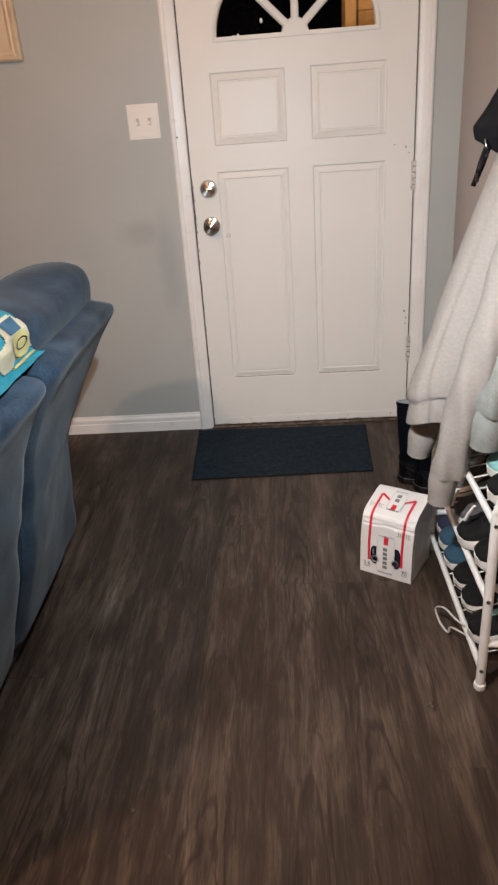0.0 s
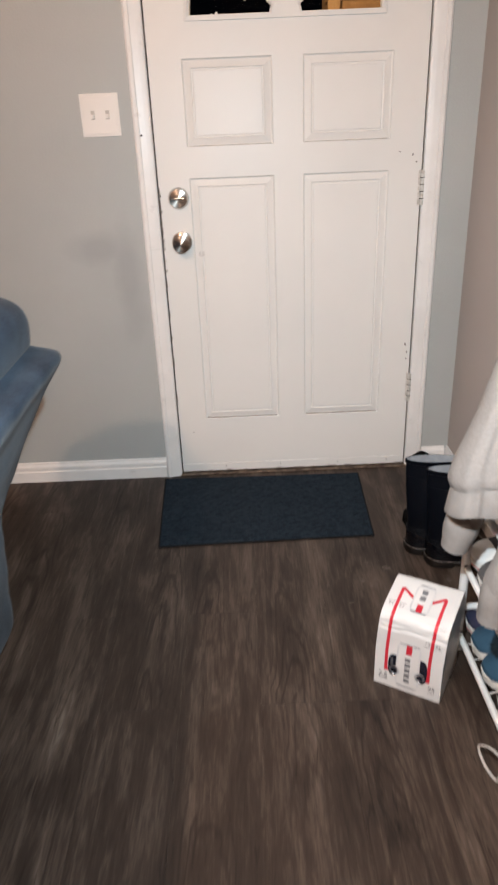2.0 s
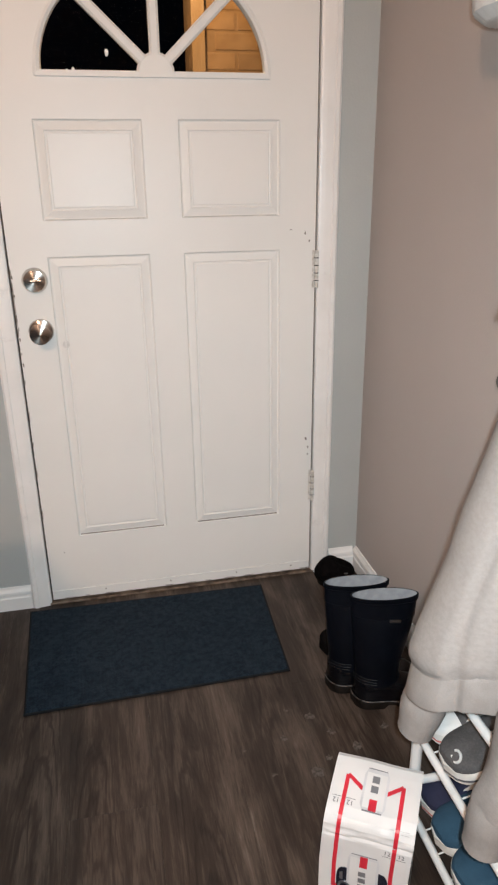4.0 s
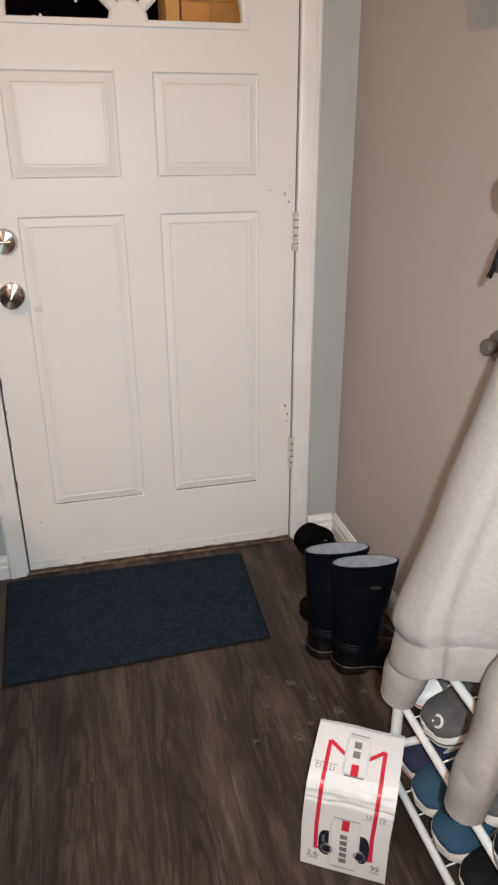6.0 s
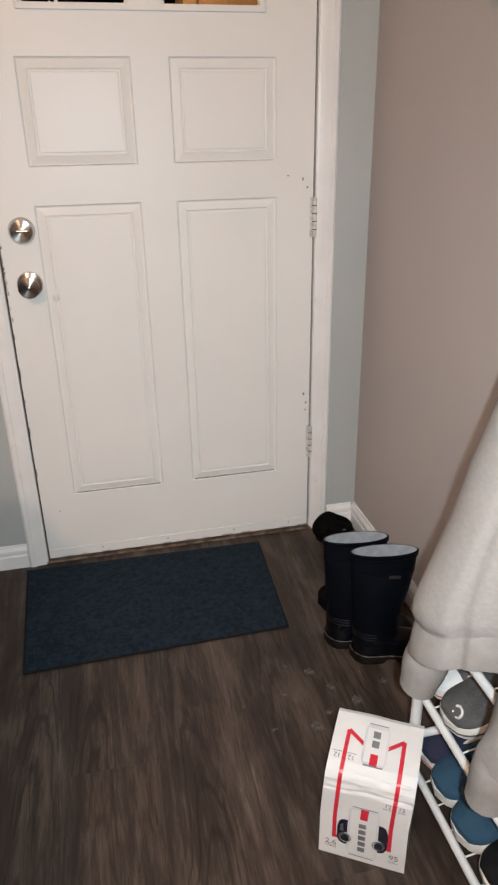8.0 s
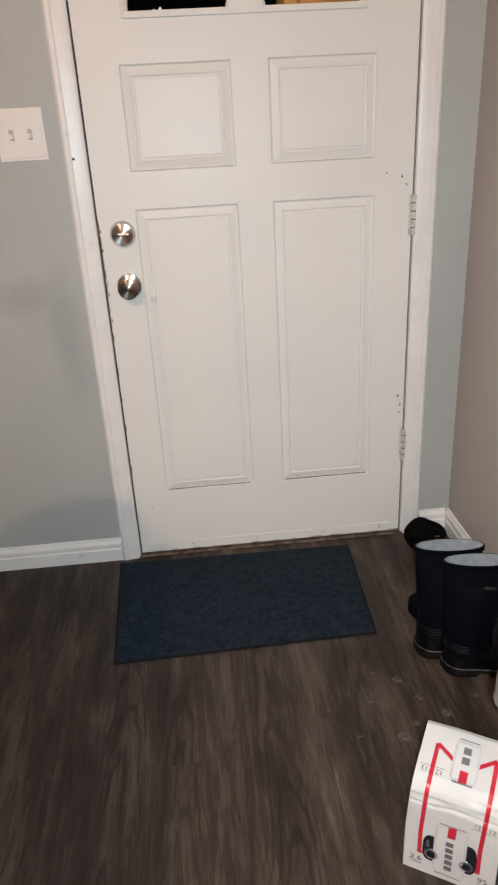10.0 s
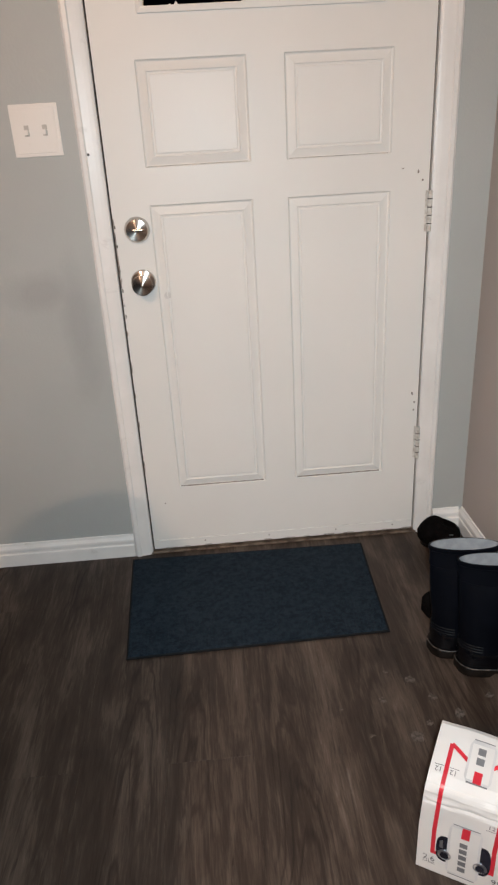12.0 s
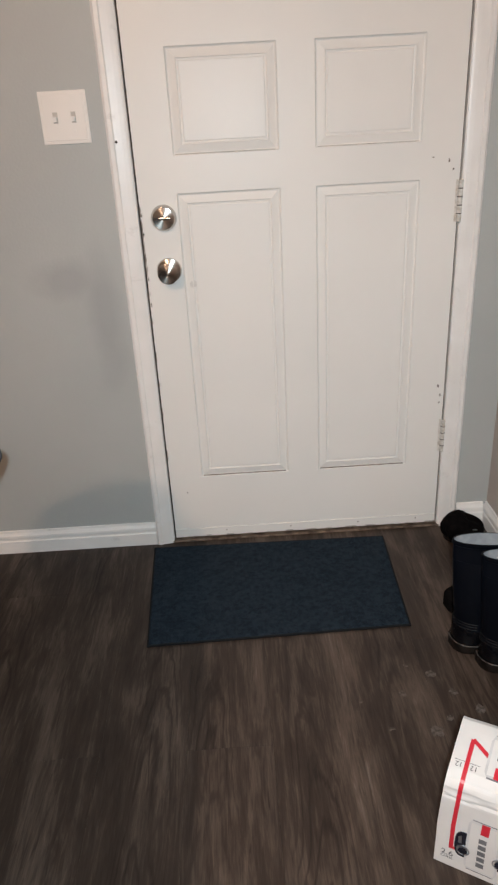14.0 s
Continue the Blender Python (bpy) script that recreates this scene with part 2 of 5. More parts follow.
M_INK = mat("charcoal_print", (0.05, 0.05, 0.06), (0.08, 0.08, 0.09), 0.45, 20)
M_SILVER = mat("silver_print", (0.56, 0.56, 0.57), (0.66, 0.66, 0.67), 0.3, 18)
M_CANDARK = mat("dark_can_end", (0.006, 0.006, 0.012), (0.015, 0.015, 0.028), 0.25, 50)
M_CANRIM = mat("aluminium_can", (0.30, 0.31, 0.35), (0.48, 0.49, 0.53), 0.28, 30, metal=0.9)
M_BOOT = mat("navy_black_rubber", (0.002, 0.0026, 0.0046), (0.0036, 0.0046, 0.008), 0.38, 14, 0.1, 60, spec=0.14)
M_BOOTFOOT = mat("glossy_black_rubber", (0.0014, 0.0016, 0.0028), (0.0034, 0.0033, 0.0042), 0.2, 30, 0.25, 60, spec=0.35)
M_BOOTLINE = mat("pale_grey_boot_lining", (0.27, 0.285, 0.31), (0.35, 0.37, 0.395), 0.9, 40, 0.4, 300)
M_SOLEDIRT = mat("muddy_sole", (0.0025, 0.002, 0.0016), (0.012, 0.0085, 0.0068), 0.5, 70, 0.5, 120, spec=0.15)
M_BLACKSHOE = mat("black_shoe_fabric", (0.004, 0.004, 0.0045), (0.012, 0.0115, 0.012), 0.85, 30, 0.5, 260, spec=0.2)
M_GREYSHOE = mat("charcoal_canvas", (0.055, 0.053, 0.054), (0.095, 0.092, 0.092), 0.9, 24, 0.5, 320, fine=0.5)
M_BLUESHOE = mat("petrol_blue_suede", (0.014, 0.048, 0.088), (0.028, 0.075, 0.125), 0.9, 24, 0.4, 300)
M_NAVYSHOE = mat("navy_canvas", (0.010, 0.012, 0.035), (0.02, 0.022, 0.055), 0.9, 24, 0.4, 300)
M_BEIGESHOE = mat("taupe_suede", (0.20, 0.175, 0.15), (0.29, 0.26, 0.22), 0.9, 24, 0.4, 300)
M_TEALSHOE = mat("mint_mesh_fabric", (0.16, 0.36, 0.36), (0.24, 0.46, 0.45), 0.8, 24, 0.4, 300)
M_WHITESHOE = mat("white_leather", (0.62, 0.61, 0.59), (0.74, 0.73, 0.71), 0.5, 16, 0.2, 200)
M_SOLE = mat("scuffed_white_rubber", (0.52, 0.50, 0.46), (0.70, 0.68, 0.64), 0.6, 24, 0.2, 120)
M_LINING = mat("dark_shoe_lining", (0.02, 0.02, 0.022), (0.05, 0.048, 0.046), 0.95, 40)
M_LACE = mat("off_white_lace", (0.50, 0.48, 0.45), (0.62, 0.60, 0.57), 0.9, 60)
M_PINK = mat("coral_trim", (0.45, 0.13, 0.12), (0.52, 0.17, 0.15), 0.8, 30)
M_TURQ = mat("turquoise_fleece", (0.012, 0.13, 0.175), (0.022, 0.175, 0.225), 0.95, 20, 0.6, 300, fine=0.4)
M_YELLOW = mat("pale_yellow_print", (0.30, 0.26, 0.095), (0.35, 0.31, 0.14), 0.95, 20, 0.5, 300)
M_CREAM = mat("cream_print", (0.30, 0.27, 0.19), (0.35, 0.32, 0.24), 0.95, 20, 0.5, 300)
M_PICTURE = mat("gilt_cream_frame", (0.62, 0.48, 0.32), (0.72, 0.58, 0.41), 0.45, 18, 0.2, 90)
M_MATBOARD = mat("cream_mount_board", (0.66, 0.52, 0.36), (0.72, 0.57, 0.41), 0.8, 10)
M_PEG = mat("antique_pewter", (0.10, 0.085, 0.07), (0.17, 0.15, 0.125), 0.45, 30, 0.2, 90, metal=0.3)
M_BRICK = mat("orange_brick", (0.34, 0.19, 0.085), (0.43, 0.25, 0.118), 0.9, 14, 0.6, 90, spread=0.10)
M_MORTAR = mat("sandy_mortar", (0.31, 0.175, 0.08), (0.37, 0.22, 0.105), 0.95, 30, 0.5, 150)
M_BOARD = mat("stained_pine_board", (0.40, 0.235, 0.105), (0.50, 0.31, 0.15), 0.7, 6, 0.2, 60, stretch=(8, 8, 1))
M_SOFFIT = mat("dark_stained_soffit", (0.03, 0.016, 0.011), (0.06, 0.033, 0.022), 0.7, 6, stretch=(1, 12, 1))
M_DIRT = mat("dried_dirt", (0.045, 0.035, 0.028), (0.13, 0.108, 0.092), 0.95, 110, 0.6, 200)
M_PUTTY = mat("white_paint_fleck", (0.72, 0.72, 0.70), (0.78, 0.78, 0.76), 0.6, 60)

M_GLASS = bpy.data.materials.new("clear_glass")
M_GLASS.use_nodes = True
g = M_GLASS.node_tree.nodes["Principled BSDF"]
g.inputs["Transmission Weight"].default_value, g.inputs["Roughness"].default_value = 1.0, 0.02
g.inputs["IOR"].default_value = 1.08

M_REFLECT = bpy.data.materials.new("retroreflective_tab")
M_REFLECT.use_nodes = True
g = M_REFLECT.node_tree.nodes["Principled BSDF"]
g.inputs["Base Color"].default_value, g.inputs["Metallic"].default_value = (0.95, 0.95, 0.95, 1), 0.0
g.inputs["Roughness"].default_value = 0.3

M_GLOBE = bpy.data.materials.new("lit_globe")
M_GLOBE.use_nodes = True
g = M_GLOBE.node_tree.nodes["Principled BSDF"]
g.inputs["Emission Color"].default_value, g.inputs["Emission Strength"].default_value = (1.0, 0.78, 0.55, 1), 3.0


# ---- mesh helpers ----
def finish(name, bm, material, smooth=False):
    bmesh.ops.recalc_face_normals(bm, faces=bm.faces)
    me = bpy.data.meshes.new(name)
    if smooth:
        for f in bm.faces:
            f.smooth = True
        for e in bm.edges:
            if len(e.link_faces) == 2 and e.calc_face_angle(0) > 0.7:
                e.smooth = False
    bm.to_mesh(me)
    bm.free()
    me.materials.append(material)
    return new(name, me)


def thing(name, base, label, category, group="", kind=""):
    ob = new(name)
    ob.empty_display_size = 0.05
    ob.matrix_basis = base if isinstance(base, Matrix) else Matrix.Translation(base)
    return tagged(ob, label, category, group, kind)


def part(name, bm, material, parent, label="", smooth=False, world=False):
    """One mesh under a thing or part. world: its points are given in the world, not from its thing's base."""
    ob = finish(name, bm, material, smooth)
    ob.parent = parent
    if world:
        top = parent
        m = Matrix()
        while top is not None:
            m = m @ Matrix()
            if top.type == "EMPTY":
                ob.matrix_parent_inverse = top.matrix_basis.inverted()
            top = None
    return tagged(ob, label)


def solid(name, bm, material, label, category, kind="", smooth=False, group=""):
    return tagged(finish(name, bm, material, smooth), label, category, group, kind)


def box(bm, x0, x1, y0, y1, z0, z1, bevel=0.0):
    r = bmesh.ops.create_cube(bm, size=1, matrix=Matrix.LocRotScale(((x0 + x1) / 2, (y0 + y1) / 2, (z0 + z1) / 2), None,
                                                                     (abs(x1 - x0), abs(y1 - y0), abs(z1 - z0))))
    if bevel:
        vs = set(r["verts"])
        es = [e for e in bm.edges if e.verts[0] in vs and e.verts[1] in vs]
        bmesh.ops.bevel(bm, geom=es, offset=bevel, segments=2, affect="EDGES", profile=0.6)
    return bm


def loft(bm, rings, closed=True, cap=True):
    rows = [[bm.verts.new(p) for p in ring] for ring in rings]
    n = len(rows[0])
    for a, b in zip(rows, rows[1:]):
        for i in range(n if closed else n - 1):
            j = (i + 1) % n
            bm.faces.new((a[i], a[j], b[j], b[i]))
    if cap and closed:
        bm.faces.new(rows[0][::-1])
        bm.faces.new(rows[-1])
    return bm


def curve_points(points, n):
    """Catmull-Rom through the points, n samples."""
    p = [Vector(q) for q in points]
    p = [2 * p[0] - p[1]] + p + [2 * p[-1] - p[-2]]
    out = []
    for k in range(n):
        s = k / (n - 1) * (len(p) - 3)
        i = min(int(s), len(p) - 4)
        t = s - i
        a, b, c, d = p[i:i + 4]
        out.append(0.5 * ((2 * b) + (c - a) * t + (2 * a - 5 * b + 4 * c - d) * t * t + (3 * b - a - 3 * c + d) * t ** 3))
    return out


def tube(bm, points, radius, n=10, samples=0, flat=1.0, cap=True):
    """A tube along points. radius: a number, or a function of the way along from 0 to 1."""
    pts = curve_points(points, samples) if samples else [Vector(q) for q in points]
    rings = []
    up = Vector((0.13, 0.21, 0.97))
    for i, p in enumerate(pts):
        d = (pts[min(i + 1, len(pts) - 1)] - pts[max(i - 1, 0)]).normalized()
        u = d.cross(up)
        if u.length < 0.05:
            u = d.cross(Vector((1, 0.2, 0)))
        u.normalize()
        v = u.cross(d).normalized()
        r = radius(i / (len(pts) - 1)) if callable(radius) else radius
        rings.append([p + r * (math.cos(a) * u + flat * math.sin(a) * v) for a in (2 * math.pi * k / n for k in range(n))])
    return loft(bm, rings, True, cap)


def disc_stack(bm, centre, axis, profile, n=28):
    """A turned shape: rings of (way along axis, radius)."""
    axis = Vector(axis).normalized()
    u = axis.orthogonal().normalized()
    v = axis.cross(u)
    c = Vector(centre)
    return loft(bm, [[c + h * axis + r * (math.cos(a) * u + math.sin(a) * v) for a in (2 * math.pi * k / n for k in range(n))]
                     for h, r in profile])


def jitter(bm, amount, scale, seed=0.0):
    for v in bm.verts:
        n = noise.noise_vector(v.co * scale + Vector((seed, seed * 1.7, -seed)))
        v.co += n * amount
    return bm


B = bmesh.new

# ---- structure ----
ZC, XR, XL, YB = 2.44, 0.972, -3.2, -4.6
W = 0.813                                   # door leaf width

bm = B()
box(bm, XL - 0.12, -0.022, 0, 0.12, 0, ZC)
box(bm, W + 0.022, XR + 0.12, 0, 0.12, 0, ZC)
box(bm, -0.022, W + 0.022, 0, 0.12, 2.07, ZC)
wall_north = solid("wall_north", bm, M_WALL_N, "blue-grey painted wall with rubbed patches beside the door", "wall", "structure")
solid("wall_east", box(B(), XR, XR + 0.12, YB, 0, 0, ZC), M_WALL, "plain taupe painted wall along the entry", "wall", "structure")
solid("wall_west", box(B(), XL - 0.12, XL, YB, 0, 0, ZC), M_WALL, "plain taupe painted wall of the room", "wall", "structure")
solid("wall_south", box(B(), XL - 0.12, XR + 0.12, YB - 0.12, YB, 0, ZC), M_WALL, "plain taupe painted wall behind", "wall", "structure")
solid("ceiling", box(B(), XL - 0.12, XR + 0.12, YB - 0.12, 0.12, ZC, ZC + 0.1), M_CEIL, "white painted ceiling", "ceiling", "structure")


def baseboard(name, along, a, b, wall):
    """A moulded skirting: flat lower board, a bead and a thin top step."""
    prof = [(0, 0), (0.013, 0), (0.013, 0.040), (0.0105, 0.044), (0.0105, 0.050), (0.012, 0.053), (0.011, 0.060), (0.006, 0.068), (0.004, 0.074), (0, 0.075)]
    bm = B()
    rings = []
    for s in (a, b):
        rings.append([(s, wall - d, z) if along == "x" else (wall - d, s, z) for d, z in prof])
    loft(bm, rings)
    return solid(name, bm, M_TRIM, "white painted moulded baseboard, scuffed along the floor", "baseboard", "structure")


baseboard("baseboard", "x", XL, -0.058, 0)
baseboard("baseboard", "x", W + 0.063, XR - 0.013, 0)
baseboard("baseboard", "y", YB, -0.001, XR)

# door casing: two uprights and a head, each a stepped moulding
def casing(name, x0, x1):
    bm = B()
    w = x1 - x0
    prof = [(0, 0), (0, 0.013), (0.006, 0.017), (0.30 * w, 0.017), (0.36 * w, 0.014), (0.70 * w, 0.012), (0.9 * w, 0.010), (w, 0.008), (w, 0)]
    if x0 > 0.5:
        pts = [(x1 - d, -t) for d, t in prof]
    else:
        pts = [(x0 + d, -t) for d, t in prof]
    loft(bm, [[(x, y, z) for x, y in pts] for z in (0, 0.4, 0.9, 1.4, 2.10)])
    jitter(bm, 0.0007, 9)
    return solid(name, bm, M_TRIM, "white painted door casing with chipped paint", "door casing", "structure")


casing("trim", -0.057, -0.005)
casing("trim", W + 0.006, W + 0.058)
solid("trim", box(B(), -0.057, W + 0.058, -0.016, 0, 2.10, 2.155, 0.003), M_TRIM, "white painted head casing of the door", "door casing", "structure")
bm = B()
box(bm, -0.022, -0.004, -0.004, 0.12, 0, 2.07)
box(bm, W + 0.004, W + 0.022, -0.004, 0.12, 0, 2.07)
box(bm, -0.004, W + 0.004, -0.004, 0.12, 2.052, 2.07)
solid("door_jamb", bm, M_TRIM, "white painted door jamb with grimy edges", "door jamb", "structure")
bm = B()
box(bm, -0.004, 0.004, 0.010, 0.05, 0.0, 2.05)
box(bm, W - 0.003, W + 0.004, 0.010, 0.05, 0.0, 2.05)
solid("weather_strip", bm, M_GAP, "dark grimy weather strip in the door gap", "weather strip", "structure")
bm = B()
box(bm, -0.022, W + 0.022, -0.010, 0.11, 0.0, 0.007, 0.002)
solid("threshold", bm, M_THRESH, "worn brown threshold under the door", "threshold", "structure")

# ---- the door ----
door = thing("door_1", (0, 0, 0.010), "closed off-white front door with four raised panels and a fan window, scuffed at the edges", "door", kind="structure")
Z0, Z1 = 0.012, 2.048
PX = [(0.097, 0.359), (0.448, 0.712)]
PZ = [(0.220, 1.024), (1.112, 1.346)]
FC, FZ, FRX, FRZ = 0.400, 1.447, 0.277, 0.245


def leaf_face(bm, y):
    xs = [0.001, PX[0][0], PX[0][1], PX[1][0], PX[1][1], W - 0.001]
    zs = [Z0, PZ[0][0], PZ[0][1], PZ[1][0], PZ[1][1], FZ]
    for i in range(5):
        for k in range(5):
            if i in (1, 3) and k in (1, 3):
                continue
            bm.faces.new([bm.verts.new(p) for p in ((xs[i], y, zs[k]), (xs[i + 1], y, zs[k]), (xs[i + 1], y, zs[k + 1]), (xs[i], y, zs[k + 1]))])
    n = 40
    inner, outer = [], []
    for j in range(n + 1):
        a = math.pi * j / n
        ca, sa = math.cos(a), math.sin(a)
        inner.append((FC + FRX * ca, y, FZ + FRZ * sa))
        k = min((W - 0.001 - FC) / ca if ca > 1e-6 else 9, (FC - 0.001) / -ca if ca < -1e-6 else 9, (Z1 - FZ) / sa if sa > 1e-6 else 9)
        outer.append((FC + k * ca, y, FZ + k * sa))
    for x in (W - 0.001, 0.001):
        j = min(range(n + 1), key=lambda q: abs(outer[q][0] - x) + abs(outer[q][2] - Z1))
        outer[j] = (x, y, Z1)
    for j in range(n):
        bm.faces.new([bm.verts.new(p) for p in (inner[j], outer[j], outer[j + 1], inner[j + 1])])
    return inner, outer


bm = B()
arc, _ = leaf_face(bm, 0.0)
leaf_face(bm, 0.044)
for a, b in zip(arc, arc[1:]):
    bm.faces.new([bm.verts.new(p) for p in (a, b, (b[0], 0.044, b[2]), (a[0], 0.044, a[2]))])
ring = [(0.001, Z0), (W - 0.001, Z0), (W - 0.001, Z1), (0.001, Z1)]
for (xa, za), (xb, zb) in zip(ring, ring[1:] + ring[:1]):
    bm.faces.new([bm.verts.new(p) for p in ((xa, 0, za), (xb, 0, zb), (xb, 0.044, zb), (xa, 0.044, za))])
bm.faces.new([bm.verts.new(p) for p in ((FC - FRX, 0, FZ), (FC + FRX, 0, FZ), (FC + FRX, 0.044, FZ), (FC - FRX, 0.044, FZ))])
bmesh.ops.remove_doubles(bm, verts=bm.verts, dist=1e-5)
part("leaf", bm, M_DOOR, door, world=True)

for (xa, xb) in PX:
    for (za, zb) in PZ:
        bm = B()
        rings = []
        for d, y in ((0, 0.0), (0.0030, 0.0050), (0.0060, 0.0062), (0.0090, 0.0052), (0.0240, 0.0012), (0.0262, 0.0034), (0.0295, 0.0040), (0.0325, 0.0022)):
            rings.append([(xa + d, y, za + d), (xb - d, y, za + d), (xb - d, y, zb - d), (xa + d, y, zb - d)])
        loft(bm, rings, True, False)
        d, y = 0.0325, 0.0022
        bm.faces.new([bm.verts.new(p) for p in ((xa + d, y, za + d), (xb - d, y, za + d), (xb - d, y, zb - d), (xa + d, y, zb - d))])
        bmesh.ops.remove_doubles(bm, verts=bm.verts, dist=1e-5)
        part("panel", bm, M_DOOR, door, world=True)

# grime in the lower grooves of the panels
for (xa, xb) in PX:
    for (za, _) in PZ:
        part("groove_grime", box(B(), xa + 0.006, xb - 0.008, 0.0030, 0.0050, za + 0.0014, za + (0.0050 if za < 0.5 else 0.0028)), M_CHIP, door, "grey grime line", world=True)

# fan window: frame lip, three spokes with a hub, panes, glass
fan = part("fan_window_frame", loft(B(), [
    [(FC + (FRX + o) * math.cos(a), y, FZ - o * 0.6 + (FRZ + o * 1.6) * math.sin(a)) for a in (math.pi * k / 40 for k in range(41))]
    for o, y in ((0.011, 0.0), (0.010, -0.006), (0.002, -0.008), (-0.006, -0.004), (-0.008, 0.012))], False), M_DOOR, door, world=True, smooth=False)
bm = B()
box(bm, FC - FRX - 0.008, FC + FRX + 0.008, -0.006, 0.012, FZ - 0.010, FZ + 0.004, 0.002)
part("sill", bm, M_DOOR, fan)
part("hub", loft(B(), [[(FC + r * math.cos(a), y, FZ + r * math.sin(a)) for a in (math.pi * k / 16 for k in range(17))]
                       for r, y in ((0.046, 0.012), (0.046, -0.003), (0.040, -0.008), (0.0005, -0.008))], False), M_DOOR, fan)
for deg in (43, 90, 137):
    a = radians(deg)
    u, v = Vector((math.cos(a), 0, math.sin(a))), Vector((-math.sin(a), 0, math.cos(a)))
    c = Vector((FC, 0, FZ))
    rr = 1 / math.sqrt((math.cos(a) / FRX) ** 2 + (math.sin(a) / FRZ) ** 2)
    part("spoke", loft(B(), [[c + u * s + v * w + Vector((0, y, 0)) for w, y in ((-0.0125, 0.012), (-0.0125, -0.002), (-0.007, -0.007), (0.007, -0.007), (0.0125, -0.002), (0.0125, 0.012))]
                             for s in (0.036, rr + 0.004)]), M_DOOR, fan)
bm = B()
ring = [(FC + FRX * math.cos(math.pi * k / 32), FZ + FRZ * math.sin(math.pi * k / 32)) for k in range(33)]
loft(bm, [[(x, y, z) for x, z in ring] for y in (0.016, 0.020)])
pane = part("pane", bm, M_GLASS, fan)
pane.visible_shadow = False
for x, z, r in ((0.286, 1.491, 0.0065), (0.205, 1.453, 0.005), (0.190, 1.451, 0.004)):
    bm = B()
    bmesh.ops.create_icosphere(bm, subdivisions=2, radius=r, matrix=Matrix.Translation((x, 0.0155, z)) @ Matrix.Diagonal((0.8, 0.12, 1.25, 1)))
    jitter(bm, r * 0.3, 160, x)
    part("paint_fleck", bm, M_PUTTY, fan, "dried white paint fleck")

# deadbolt and knob
bolt = part("deadbolt", disc_stack(B(), (0.060, 0.0, 0.968), (0, -1, 0), ((0, 0.032), (0.006, 0.0325), (0.010, 0.031), (0.017, 0.028), (0.0190, 0.0270), (0.0192, 0.0255), (0.0204, 0.014), (0.0216, 0.002))), M_CHROME, door, "satin nickel deadbolt", True, True)
part("thumb_turn", box(B(), 0.048, 0.078, -0.030, -0.019, 0.9655, 0.9715, 0.003), M_CHROME, bolt)
knob = part("door_knob", disc_stack(B(), (0.061, 0.0, 0.836), (0, -1, 0), ((0, 0.032), (0.004, 0.0325), (0.008, 0.030), (0.012, 0.016), (0.026, 0.0135), (0.034, 0.020), (0.042, 0.0250), (0.050, 0.0265), (0.0526, 0.0260), (0.0528, 0.0250), (0.0542, 0.014), (0.0556, 0.002))), M_CHROME, door, "satin nickel round door knob", True, True)
part("lock_button", disc_stack(B(), (0.061, -0.0535, 0.836), (0, -1, 0), ((0, 0.0055), (0.0065, 0.005), (0.0072, 0.001)), 14), M_CHROME, knob)
bm = B()
disc_stack(bm, (0.121, 0.0022, 0.797), (0, -1, 0), ((0, 0.010), (0.0006, 0.0085), (0.0008, 0.001)), 18)
jitter(bm, 0.002, 90, 1.0)
for v in bm.verts:
    v.co.y = min(0.0024, max(0.0010, v.co.y))
part("smudge", bm, M_SMUDGE, door, "faint grey smudge", world=True)

for zc in (0.311, 0.969, 1.80):
    hinge = part("hinge", disc_stack(B(), (W + 0.0015, -0.007, zc - 0.051), (0, 0, 1), ((0, 0.0055), (0.001, 0.0062), (0.1, 0.0062), (0.102, 0.004)), 12), M_HINGE, door, "paint-smeared steel hinge", world=True)
    for k in range(1, 5):
        z = zc - 0.051 + 0.0204 * k
        part("knuckle_gap", disc_stack(B(), (W + 0.0015, -0.007, z - 0.0012), (0, 0, 1), ((0, 0.0065), (0.0024, 0.0065)), 12), M_GAP, hinge)
    part("leaf_plate", box(B(), W - 0.009, W - 0.004, -0.0018, 0.0, zc - 0.051, zc + 0.051), M_HINGE, hinge)

